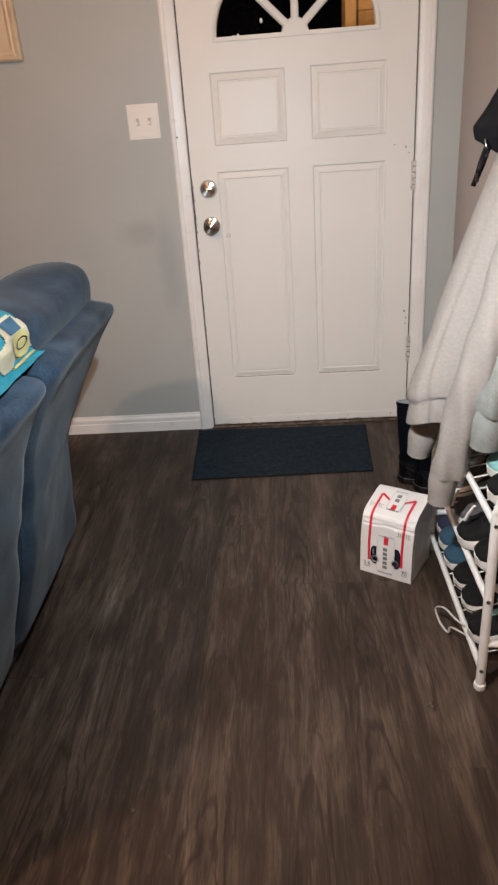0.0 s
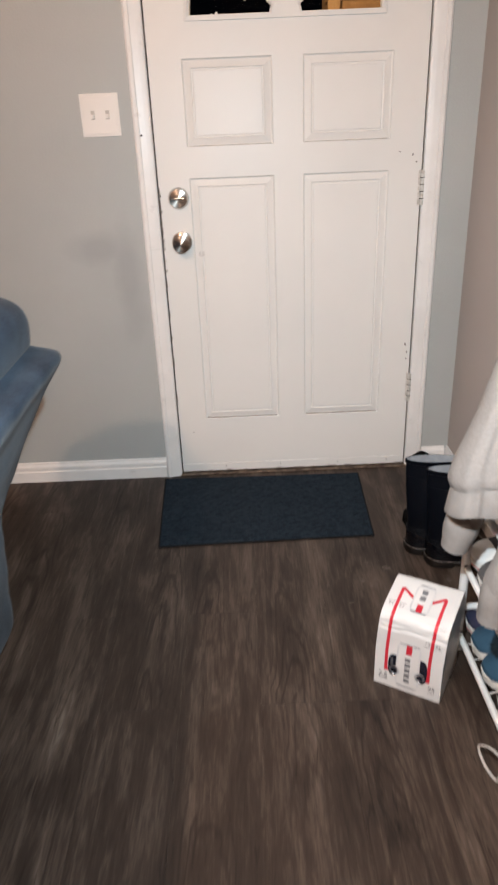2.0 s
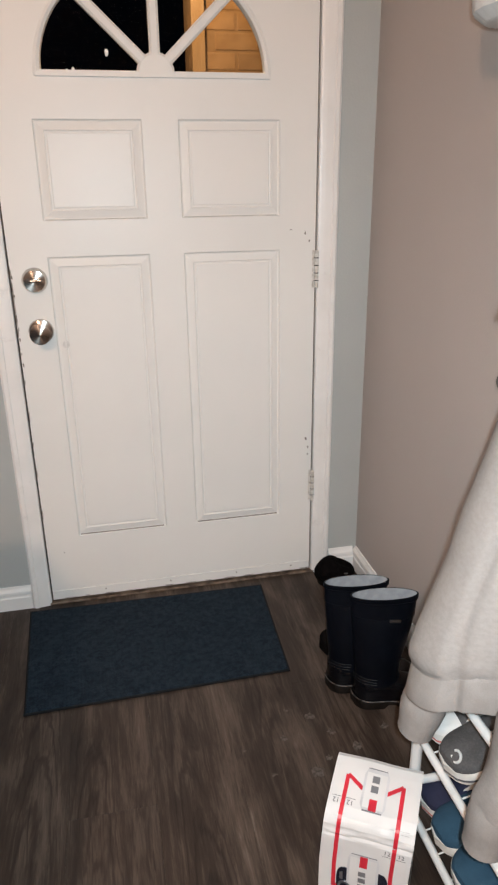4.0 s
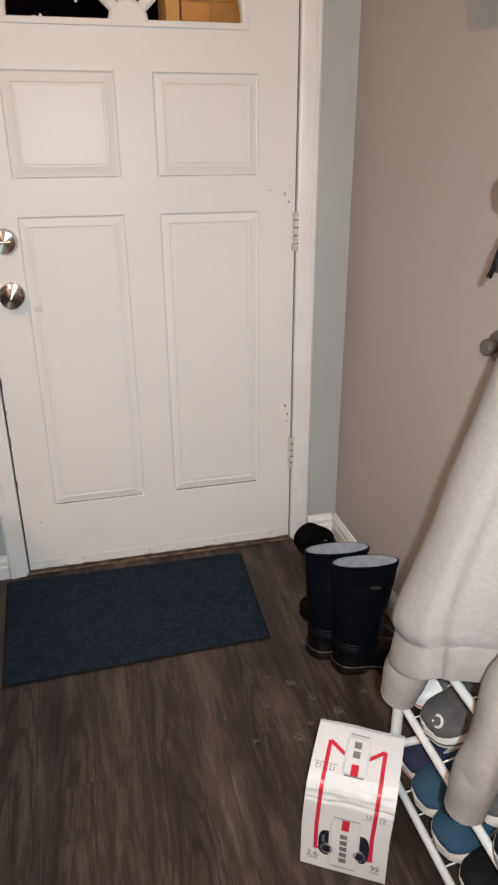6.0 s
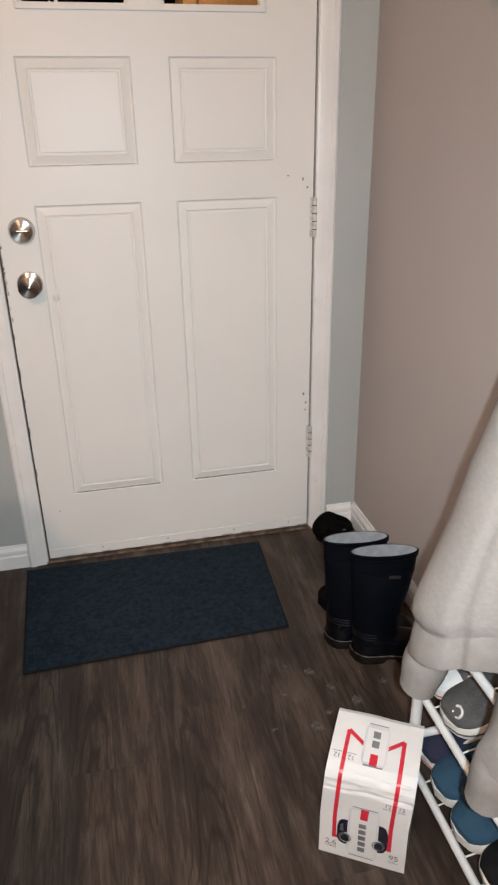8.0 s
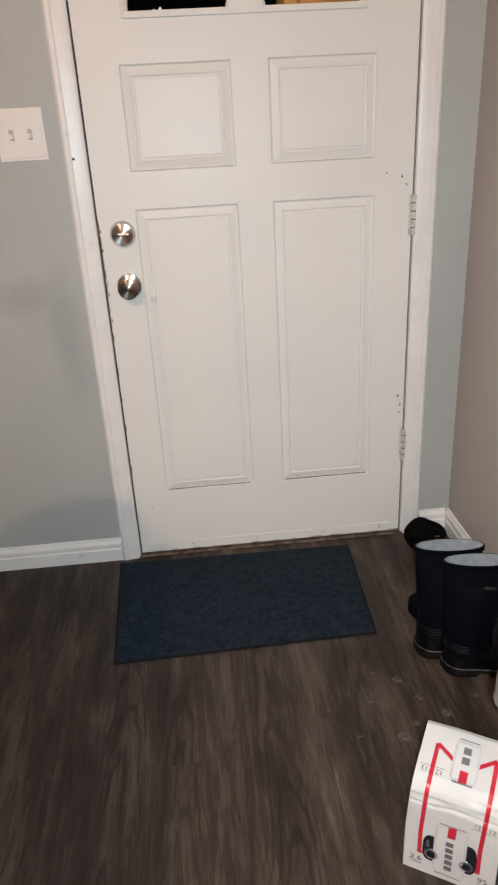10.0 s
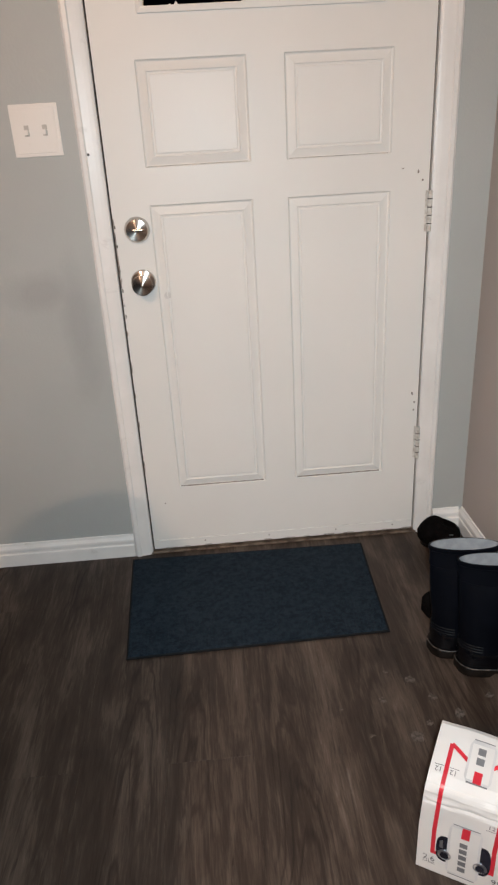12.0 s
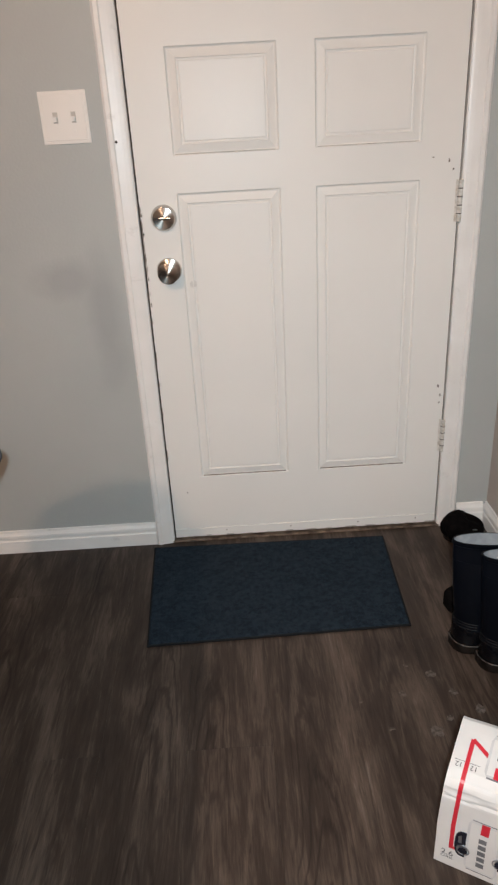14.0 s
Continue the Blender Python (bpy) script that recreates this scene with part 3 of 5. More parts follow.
# chips and scuffs: small flakes along the hinge side and the bottom edge
rng = random.Random(4)
for x, z, sx, sz in ((0.794, 0.466, 0.004, 0.006), (0.801, 0.438, 0.003, 0.005), (0.800, 0.415, 0.003, 0.004), (0.742, 1.075, 0.004, 0.002), (0.783, 1.066, 0.003, 0.005),
                     (0.795, 1.045, 0.003, 0.004), (0.006, 0.955, 0.004, 0.014), (0.007, 0.900, 0.004, 0.022), (0.006, 0.835, 0.004, 0.012), (0.006, 0.700, 0.002, 0.010),
                     (0.006, 0.52, 0.002, 0.008), (0.16, 0.031, 0.0028, 0.003), (0.36, 0.031, 0.0028, 0.003), (0.57, 0.031, 0.0028, 0.003), (0.75, 0.031, 0.0028, 0.003), (0.05, 0.17, 0.002, 0.003), (0.004, 0.985, 0.004, 0.016), (0.003, 0.93, 0.003, 0.03), (0.003, 0.865, 0.003, 0.02), (0.004, 0.60, 0.002, 0.02), (0.004, 0.43, 0.002, 0.016), (0.004, 0.30, 0.002, 0.02)):
    if x < 0.01:
        x, sx = 0.0022, 0.0018
    bm = B()
    pts = [(x + sx * (0.6 + 0.4 * rng.random()) * math.cos(a), -0.0006 if z > 0.05 else -0.0038, z + sz * (0.6 + 0.4 * rng.random()) * math.sin(a)) for a in (2 * math.pi * k / 9 for k in range(9))]
    loft(bm, [[(px, 0.0002, pz) for px, _, pz in pts], pts])
    part("paint_chip", bm, M_CHIP, door, "brownish chip in the paint", world=True)

# rubbed, blackened paint on the lock edge and a nail hole in the casing
for k in range(18):
    z = 0.70 + 0.30 * rng.random() ** 0.7
    s = 0.0008 + 0.0022 * rng.random() ** 2
    x = 0.0012 + s + 0.002 * rng.random() ** 3
    pts = [(x + s * (0.5 + 0.5 * rng.random()) * math.cos(a), -0.0005, z + 2.6 * s * (0.5 + 0.5 * rng.random()) * math.sin(a)) for a in (2 * math.pi * q / 9 for q in range(9))]
    part("paint_chip", loft(B(), [[(px, 0.0002, pz) for px, _, pz in pts], pts]), M_CHIP if k % 3 else M_GAP, door, "dark chip in the paint", world=True)

part("nail_hole", disc_stack(B(), (-0.035, -0.0162, 1.150), (0, -1, 0), ((0, 0.0032), (0.0014, 0.0030), (0.0016, 0.0004)), 10), M_GAP, door, "dark nail hole in the casing", world=True)

# weather strip along the foot of the door
strip = part("bottom_strip", box(B(), 0.002, W - 0.002, -0.0032, 0.0, 0.0135, 0.0425, 0.001), M_DOOR, door, "off-white strip with a dirty upper edge", world=True)
for k in range(26):
    x = 0.004 + 0.031 * k
    part("strip_grime", box(B(), x, x + 0.012 + 0.022 * rng.random(), -0.0012, -0.0002, 0.0425, 0.0432 + 0.0009 * rng.random()), M_SMUDGE, strip, "grey grime line")
    if k % 2:
        part("strip_scuff", box(B(), x, x + 0.010 + 0.03 * rng.random(), -0.0036, -0.003, 0.0150, 0.0156 + 0.0022 * rng.random()), M_CHIP, strip, "worn lower edge")

# ---- light switch ----
sw = thing("light_switch", (-0.151, 0, 1.209), "ivory double toggle light switch plate on the grey wall", "light switch")
plate = part("plate", box(B(), -0.209, -0.095, -0.0048, 0, 1.151, 1.267, 0.0022), M_PLATE, sw, world=True)
part("raised_face", box(B(), -0.201, -0.103, -0.0066, -0.004, 1.159, 1.259, 0.0015), M_PLATE, plate)
for x in (-0.173, -0.130):
    part("slot", box(B(), x - 0.0055, x + 0.0055, -0.0072, -0.006, 1.197, 1.221), M_SLOT, plate)
    bm = B()
    box(bm, x - 0.0038, x + 0.0038, -0.018, -0.004, 1.200, 1.211, 0.0012)
    part("toggle", bm, M_PLATE, plate)
    for z in (1.179, 1.239):
        part("screw", disc_stack(B(), (x, -0.0063, z), (0, -1, 0), ((0, 0.003), (0.0008, 0.0028), (0.001, 0.0005)), 12), M_PLATE, plate)

# ---- picture on the left ----
pic = thing("picture_frame", (-0.72, 0, 1.43), "gilt cream moulded picture frame hanging on the wall", "picture frame")
bm = B()
x0, x1, z0, z1 = -0.95, -0.545, 1.428, 1.95
loft(bm, [[(x0 + d, -t, z0 + d), (x1 - d, -t, z0 + d), (x1 - d, -t, z1 - d), (x0 + d, -t, z1 - d)] for d, t in ((0, 0.0), (0, 0.020), (0.006, 0.026), (0.016, 0.022), (0.022, 0.016), (0.030, 0.018), (0.034, 0.014), (0.040, 0.010))], True, False)
part("frame", bm, M_PICTURE, pic, world=True)
mount = part("mount", box(B(), x0 + 0.03, x1 - 0.03, -0.009, -0.002, z0 + 0.03, z1 - 0.03), M_MATBOARD, pic, world=True)
part("print", box(B(), x0 + 0.085, x1 - 0.085, -0.0105, -0.0085, z0 + 0.085, z1 - 0.085), M_KRAFT, mount)

# ---- ceiling lamp behind ----
cl = thing("ceiling_lamp", (LAMP_X, LAMP_Y, ZC), "round frosted ceiling lamp, lit warm", "ceiling lamp")
part("base", disc_stack(B(), (LAMP_X, LAMP_Y, ZC), (0, 0, -1), ((0, 0.13), (0.025, 0.13), (0.03, 0.12))), M_WHITEPLASTIC, cl, world=True)
part("globe", disc_stack(B(), (LAMP_X, LAMP_Y, ZC - 0.03), (0, 0, -1), ((0, 0.115), (0.03, 0.108), (0.06, 0.08), (0.08, 0.04), (0.085, 0.004))), M_GLOBE, cl, "lit frosted globe", True, True)

# ---- door mat ----
mat_thing = thing("door_mat", (0.29, -0.26, 0), "navy blue ribbed carpet door mat with a rubber edge", "door mat")
quad = [(-0.046, -0.480), (0.622, -0.464), (0.640, -0.050), (-0.066, -0.036)]


def mat_point(u, v, z):
    a = Vector(quad[0]).lerp(Vector(quad[1]), u)
    b = Vector(quad[3]).lerp(Vector(quad[2]), u)
    p = a.lerp(b, v)
    return (p.x, p.y, z + 0.0008 * noise.noise(Vector((p.x * 9, p.y * 9, 1))))


bm = B()
rings = []
for ins, z in ((0, 0.0005), (0, 0.004), (0.006, 0.005), (0.01, 0.004)):
    ring = []
    for k in range(24):
        ring.append(mat_point(ins + (1 - 2 * ins) * k / 24, ins * 1.6, z))
    for k in range(16):
        ring.append(mat_point(1 - ins, ins * 1.6 + (1 - 3.2 * ins) * k / 16, z))
    for k in range(24):
        ring.append(mat_point(1 - ins - (1 - 2 * ins) * k / 24, 1 - ins * 1.6, z))
    for k in range(16):
        ring.append(mat_point(ins, 1 - ins * 1.6 - (1 - 3.2 * ins) * k / 16, z))
    rings.append(ring)
loft(bm, rings)
part("rubber_backing", bm, M_MATEDGE, mat_thing, "black rubber edge", world=True)
bm = B()
NU, NV = 150, 60
grid = []
for j in range(NV + 1):
    row = []
    for i in range(NU + 1):
        u, v = 0.004 + 0.992 * i / NU, 0.006 + 0.988 * j / NV
        edge = min(i, NU - i, j, NV - j)
        z = 0.0035 if edge == 0 else 0.0072 + 0.0012 * noise.noise(Vector((i * 0.9, j * 0.9, 3))) + 0.0006 * (i % 2)
        row.append(bm.verts.new(mat_point(u, v, z)))
    grid.append(row)
for j in range(NV):
    for i in range(NU):
        bm.faces.new((grid[j][i], grid[j][i + 1], grid[j + 1][i + 1], grid[j + 1][i]))
part("carpet", bm, M_MAT, mat_thing, world=True)


# ---- sofa ----
sofa = thing("sofa", (-0.62, -1.5, 0), "blue microfibre reclining sofa seen from behind, its back leaning outwards", "sofa")
OUT = [(-0.364, 0.085), (-0.354, 0.11), (-0.350, 0.22), (-0.347, 0.32), (-0.336, 0.40), (-0.297, 0.48), (-0.239, 0.59), (-0.183, 0.69), (-0.147, 0.745), (-0.143, 0.765), (-0.154, 0.778), (-0.203, 0.792)]


def sofa_section(name, y0, y1, seed):
    """A back shell with a rounded cushion top, swept along the sofa."""
    n = 26
    back_ring = [tuple(q)[:2] for q in curve_points([(x, z, 0) for x, z in OUT], 40)] + [(-0.26, 0.795), (-0.34, 0.74), (-0.46, 0.45), (-0.46, 0.085)]
    rings = []
    for k in range(n + 1):
        s = k / n
        y = y0 + (y1 - y0) * s
        e = min(s, 1 - s) * abs(y1 - y0)
        sh = 0.018 * max(0, 1 - e / 0.03) ** 2
        ring = []
        for x, z in back_ring:
            q = Vector((x * 5, y * 4, z * 5 + seed))
            w = 0.010 * noise.noise(q) + 0.005 * noise.noise(q * 3.1) + 0.095 * min(0.9, s + seed / 9) * math.exp(-((z - 0.37) / 0.20) ** 2)
            ring.append((x - sh + w, y, z - (sh * 0.6 if z > 0.5 else 0) + 0.4 * w))
        rings.append(ring)
    shell = part("back_shell", loft(B(), rings), M_SOFA, sofa, smooth=True, world=True)
    cush = [(-0.205, 0.770), (-0.190, 0.80), (-0.190, 0.845), (-0.215, 0.876), (-0.270, 0.892), (-0.335, 0.890), (-0.40, 0.866), (-0.46, 0.835), (-0.50, 0.78), (-0.52, 0.68), (-0.54, 0.50), (-0.42, 0.46), (-0.30, 0.70)]
    cush = [tuple(q)[:2] for q in curve_points([(x, z, 0) for x, z in cush[:9]], 34)] + cush[9:]
    rings = []
    for k in range(n + 1):
        s = k / n
        y = y0 + 0.006 + (y1 - y0 - 0.002) * s
        e = min(s, 1 - s) * abs(y1 - y0)
        sh = max(0, 1 - e / 0.045) ** 2
        ring = []
        for x, z in cush:
            q = Vector((x * 6, y * 5, z * 6 + seed + 5))
            w = 0.012 * noise.noise(q)
            ring.append((x + (-0.36 - x) * 0.10 * sh + w, y, z + (0.66 - z) * 0.10 * sh + w))
        rings.append(ring)
    part("back_cushion", loft(B(), rings), M_SOFA, sofa, smooth=True, world=True)
    # piping between shell and cushion
    pts = [(-0.200 + 0.004 * noise.noise(Vector((0, y * 6, seed))), y, 0.797) for y in (y0 + (y1 - y0) * k / 30 for k in range(1, 30))]
    part("piping", tube(B(), pts, 0.004, 6), M_SOFA, shell)


sofa_section("near", -0.905, -1.465, 1.0)
sofa_section("far", -1.485, -2.10, 7.0)
bm = box(B(), -1.05, -0.46, -2.06, -0.96, 0.10, 0.46, 0.03)
part("seat", bm, M_SOFA, sofa, smooth=True, world=True)
for y0, y1 in ((-0.97, -0.80), (-2.20, -2.02)):
    bm = box(B(), -1.08, -0.50, y0 if y0 < -1.5 else -0.98, y1 if y0 < -1.5 else -0.86, 0.10, 0.62, 0.04)
    part("armrest", bm, M_SOFA, sofa, smooth=True, world=True)
part("underside", box(B(), -1.0, -0.385, -2.0, -1.0, 0.03, 0.10), M_SOFADARK, sofa, "black dust cover", world=True)
for x in (-0.42, -0.98):
    for y in (-1.02, -1.98):
        part("foot", disc_stack(B(), (x, y, 0.0), (0, 0, 1), ((0, 0.018), (0.035, 0.022)), 14), M_SOFADARK, sofa, world=True)
# ---- fleece blanket over the sofa back ----
blanket = thing("blanket", (-0.24, -1.55, 0.80), "turquoise fleece blanket with cream and yellow print over the sofa", "blanket")
DR = [(-0.46, 0.845), (-0.40, 0.880), (-0.335, 0.902), (-0.275, 0.903), (-0.21, 0.886), (-0.184, 0.860), (-0.179, 0.842), (-0.178, 0.826), (-0.178, 0.812), (-0.174, 0.804), (-0.166, 0.800)]


def drape(u, v, off=0.0):
    """u along the sofa from its far edge, v from the seat side to the hanging edge."""
    s = v * (len(DR) - 1)
    i = min(int(s), len(DR) - 2)
    t = s - i
    x, z = (DR[i][0] * (1 - t) + DR[i + 1][0] * t, DR[i][1] * (1 - t) + DR[i + 1][1] * t)
    y = -1.425 - 0.5 * u - 0.05 * (1 - v) + 0.018 * math.sin(7 * v)
    r = 0.007 * noise.noise(Vector((u * 7, v * 5, 3))) + 0.004 * math.sin(u * 26 + v * 3)
    return Vector((x + r + off, y, z + r * 0.6 + off))


def drape_patch(name, u0, u1, v0, v1, material, shape, off, label=""):
    bm = B()
    nu, nv = 40, 34
    inside = {}
    for j in range(nv + 1):
        for i in range(nu + 1):
            u, v = u0 + (u1 - u0) * i / nu, v0 + (v1 - v0) * j / nv
            if shape(i / nu, j / nv):
                inside[i, j] = (bm.verts.new(drape(u, v, off)), bm.verts.new(drape(u, v, off - 0.003)))
    for (i, j), q in list(inside.items()):
        if (i + 1, j) in inside and (i, j + 1) in inside and (i + 1, j + 1) in inside:
            for k in (0, 1):
                bm.faces.new((q[k], inside[i + 1, j][k], inside[i + 1, j + 1][k], inside[i, j + 1][k]))
    return part(name, bm, material, blanket, label, True, True)


drape_patch("fleece", 0, 1, 0, 1, M_TURQ, lambda a, b: True, 0.004)
drape_patch("print", 0.0, 0.30, 0.40, 0.80, M_CREAM, lambda a, b: abs(b - 0.5 + 0.2 * math.sin(a * 5)) < 0.36, 0.0065, "cream printed band")
drape_patch("print", 0.01, 0.16, 0.50, 0.78, M_YELLOW, lambda a, b: ((a - 0.45) / 0.5) ** 2 + ((b - 0.5) / 0.5) ** 2 < 1, 0.0080, "yellow printed patch")
drape_patch("print", 0.025, 0.105, 0.565, 0.685, M_CANDARK, lambda a, b: 0.55 < ((a - 0.5) / 0.5) ** 2 + ((b - 0.5) / 0.5) ** 2 < 1, 0.0095, "dark printed ring")
drape_patch("print", 0.02, 0.24, 0.80, 0.85, M_YELLOW, lambda a, b: True, 0.0080, "yellow printed stripe")
drape_patch("print", 0.05, 0.14, 0.42, 0.50, M_BLUESHOE, lambda a, b: True, 0.0080, "blue printed patch")

# the sofa and its blanket stand a little further out into the entry
for piece in (sofa, blanket):
    piece.location.x += 0.014

# ---- shoe rack ----
rack = thing("shoe_rack", (0.84, -1.27, 0), "white tubular metal shoe rack with three wire tiers full of shoes", "shoe rack")
RX0, RX1, RY0, RY1 = 0.727, 0.952, -1.520, -0.968
TIERS = (0.052, 0.240, 0.426)
for y in (RY0, RY1):
    bm = B()
    tube(bm, [(RX0, y, 0.012), (RX0, y, 0.25), (RX0, y, 0.455), (RX0 + 0.006, y, 0.490), (RX0 + 0.028, y, 0.512), (RX0 + 0.06, y, 0.518), (RX1 - 0.05, y, 0.545),
              (RX1 - 0.02, y, 0.540), (RX1 - 0.003, y, 0.515), (RX1, y, 0.48), (RX1, y, 0.25), (RX1, y, 0.012)], 0.0105, 14)
    post = part("end_frame", bm, M_RACK, rack, smooth=True, world=True)
    for x in (RX0, RX1):
        part("foot_cap", disc_stack(B(), (x, y, 0), (0, 0, 1), ((0, 0.0125), (0.004, 0.014), (0.014, 0.013), (0.016, 0.010)), 16), M_WHITEPLASTIC, post, smooth=True)
        for z in TIERS:
            zz = z + (0.045 if x == RX1 else 0.006)
            part("screw", disc_stack(B(), (x - 0.003, y - 0.0095, zz), (0, -1, 0), ((0, 0.0045), (0.002, 0.0042), (0.0025, 0.001)), 12), M_SCREW, post)
    for z in (0.125,):
        part("cross_bar", tube(B(), [(RX0, y, z), (RX1, y, z)], 0.008, 10), M_RACK, post, smooth=True)
for z in TIERS:
    tier = part("front_rail", tube(B(), [(RX0, RY0, z), (RX0, RY1, z)], 0.0075, 12), M_RACK, rack, smooth=True, world=True)
    part("back_rail", tube(B(), [(RX1, RY0, z + 0.045), (RX1, RY1, z + 0.045)], 0.0075, 12), M_RACK, rack, smooth=True, world=True)
    for k in range(1, 11):
        y = RY0 + (RY1 - RY0) * k / 11
        part("wire", tube(B(), [(RX0, y, z + 0.001), (RX1, y, z + 0.046)], 0.0016, 6), M_RACK, tier)
    for k in (1, 2):
        x = RX0 + (RX1 - RX0) * k / 3
        part("wire", tube(B(), [(x, RY0, z + 0.045 * k / 3), (x, RY1, z + 0.045 * k / 3)], 0.0016, 6), M_RACK, tier)


# ---- shoes ----
def shoe(label, m, upper, sole=None, lining=None, toe=None, stripe=None, lace=None, trim=None, plain=False, L=0.226, Wd=0.088, H=0.085, group="shoes on the rack", low=1.0):
    """Toe at the origin, heel along +x, standing on z = 0."""
    sole, lining = sole or M_SOLE, lining or M_LINING
    ob = thing("shoe", m, label, "shoe", group)

    def half(t):
        a = 0.5 * Wd
        w = a * (1.0 - 0.16 * math.exp(-((t - 0.62) / 0.16) ** 2) - 0.10 * max(0, t - 0.5))
        if t < 0.22:
            w *= math.sqrt(max(0.0, 1 - ((0.22 - t) / 0.22) ** 2.2)) * 0.985 + 0.015
        if t > 0.86:
            w *= math.sqrt(max(0.0, 1 - ((t - 0.86) / 0.14) ** 2.4)) * 0.97 + 0.03
        return w

    def side(t):
        return 0.004 * math.sin(2.4 * t + 0.3)

    def top(t):
        if t < 0.5:
            return (0.050 + (H - 0.028 - 0.050) * (t / 0.5) ** 1.5 * low) if t > 0.12 else 0.034 + 0.016 * math.sqrt(t / 0.12)
        return (H - 0.028) + 0.028 * min(1, (t - 0.5) / 0.42)

    n, k = 30, 16
    ts = [(i / n) ** 1.0 for i in range(n + 1)]
    st = 0.029
    rings = []
    for t in ts:
        w, c, x = half(t), side(t), L * t
        lift = 0.010 * max(0, 1 - t / 0.2) ** 2
        rings.append([(x, c - w * 0.96, lift), (x, c - w * 1.05, lift + 0.004), (x, c - w * 1.05, st - 0.003), (x, c - w * 1.0, st),
                      (x, c + w * 1.0, st), (x, c + w * 1.05, st - 0.003), (x, c + w * 1.05, lift + 0.004), (x, c + w * 0.96, lift)])
    s = part("sole", loft(B(), rings), sole, ob, smooth=True)
    if stripe:
        rings = []
        for t in ts:
            w, c, x = half(t) * 1.062 + 0.0003, side(t), L * t
            rings.append([(x - 0.0006 if t < 0.5 else x + 0.0006, c - w, 0.013), (x, c - w, 0.0165), (x, c + w, 0.0165), (x, c + w, 0.013)])
        part("sole_stripe", loft(B(), rings), stripe, s)
    bu, bl, bt = B(), B(), B()
    rows = []
    for t in ts:
        w, c, x, u = half(t), side(t), L * t, top(t)
        ring = []
        for j in range(k + 1):
            a = math.pi * j / k
            ca = math.cos(a)
            y = c + w * 0.985 * (abs(ca) ** 0.85) * (1 if ca > 0 else -1)
            z = st - 0.002 + (u - st) * math.sin(a) ** 0.75
            ring.append((x + (0.004 if t < 0.02 else -0.004 if t > 0.98 else 0), y, z))
        rows.append(ring)
    cache = {}

    def vert(bm, key, p):
        if (bm, key) not in cache:
            cache[bm, key] = bm.verts.new(p)
        return cache[bm, key]

    for i in range(n):
        for j in range(k):
            tm = (ts[i] + ts[i + 1]) / 2
            opening = 0.50 < tm < 0.93 and 5 <= j <= 10
            bm = bl if opening else (bt if toe and tm < 0.22 else bu)
            q = []
            for (a, b) in ((i, j), (i + 1, j), (i + 1, j + 1), (i, j + 1)):
                p = Vector(rows[a][b])
                if opening and 5 < b < 11 and 0.50 < ts[a] < 0.93:
                    p.z = st + 0.016
                q.append(vert(bm, (a, b), p))
            bm.faces.new(q)
    up = part("upper", bu, upper, ob, smooth=True)
    part("lining", bl, lining, ob, smooth=True)
    if toe:
        part("toe_cap", bt, toe, ob, smooth=True)
    else:
        bt.free()
    if plain:
        return ob
    bm = B()
    rows2 = []
    for i in range(9):
        t = 0.26 + 0.30 * i / 8
        rows2.append([(L * t, side(t) + q * (0.008 + 0.006 * i / 8), top(t) + 0.0025 + (0.012 * max(0, i - 5) / 3) - 0.002 * q * q) for q in (-1, -0.5, 0, 0.5, 1)])
    loft(bm, rows2, False)
    loft(bm, [[(a, b, c - 0.004) for a, b, c in r] for r in rows2], False)
    part("tongue", bm, lining if lining is not M_LINING else upper, up, smooth=True)
    for sgn in (-1, 1):
        bm = B()
        pts = []
        for i in range(8):
            t = 0.34 + 0.34 * i / 7
            pts.append((L * t, side(t) + sgn * half(t) * 1.0, st + 0.006 + 0.030 * (i / 7)))
        tube(bm, pts, 0.0022, 6, 16, 2.2)
        part("side_overlay", bm, trim or sole, up, smooth=True)
    if lace:
        bm = B()
        pts = []
        for i in range(9):
            t = 0.27 + 0.22 * i / 8
            pts.append((L * t, side(t) + (0.017 if i % 2 else -0.017), top(t) + 0.003))
        tube(bm, pts, 0.0022, 6, 40)
        part("lace", bm, lace, up)
    return ob


def on_tier(k, y, yaw=0.0, out=0.0):
    """The pose of a shoe whose toe points at the walkway on tier k."""
    return pose(RX0 + 0.006 - out, y, TIERS[k] + 0.0085, 0, -10.5, yaw)


# bottom tier
shoe("navy canvas shoe with coral trim and white sole on the rack", on_tier(0, -0.985, 3, -0.01), M_NAVYSHOE, stripe=M_PINK)
shoe("petrol blue suede trainer with a white sole on the rack", on_tier(0, -1.060, 5), M_BLUESHOE, lace=M_BLUESHOE, H=0.09)
shoe("petrol blue suede trainer with a white sole on the rack", on_tier(0, -1.148, 9, 0.004), M_BLUESHOE, lace=M_BLUESHOE, H=0.09)
shoe("black and taupe skate shoe with striped white sole", on_tier(0, -1.235, 7), M_BLACKSHOE, lining=M_BEIGESHOE, stripe=M_INK, lace=M_LACE)
shoe("black and taupe skate shoe with striped white sole", on_tier(0, -1.320, 4), M_BLACKSHOE, lining=M_BEIGESHOE, stripe=M_INK, lace=M_LACE)
shoe("black running shoe with mint lining and thick white sole", on_tier(0, -1.425, 2, 0.012), M_BLACKSHOE, lining=M_TEALSHOE, H=0.09)
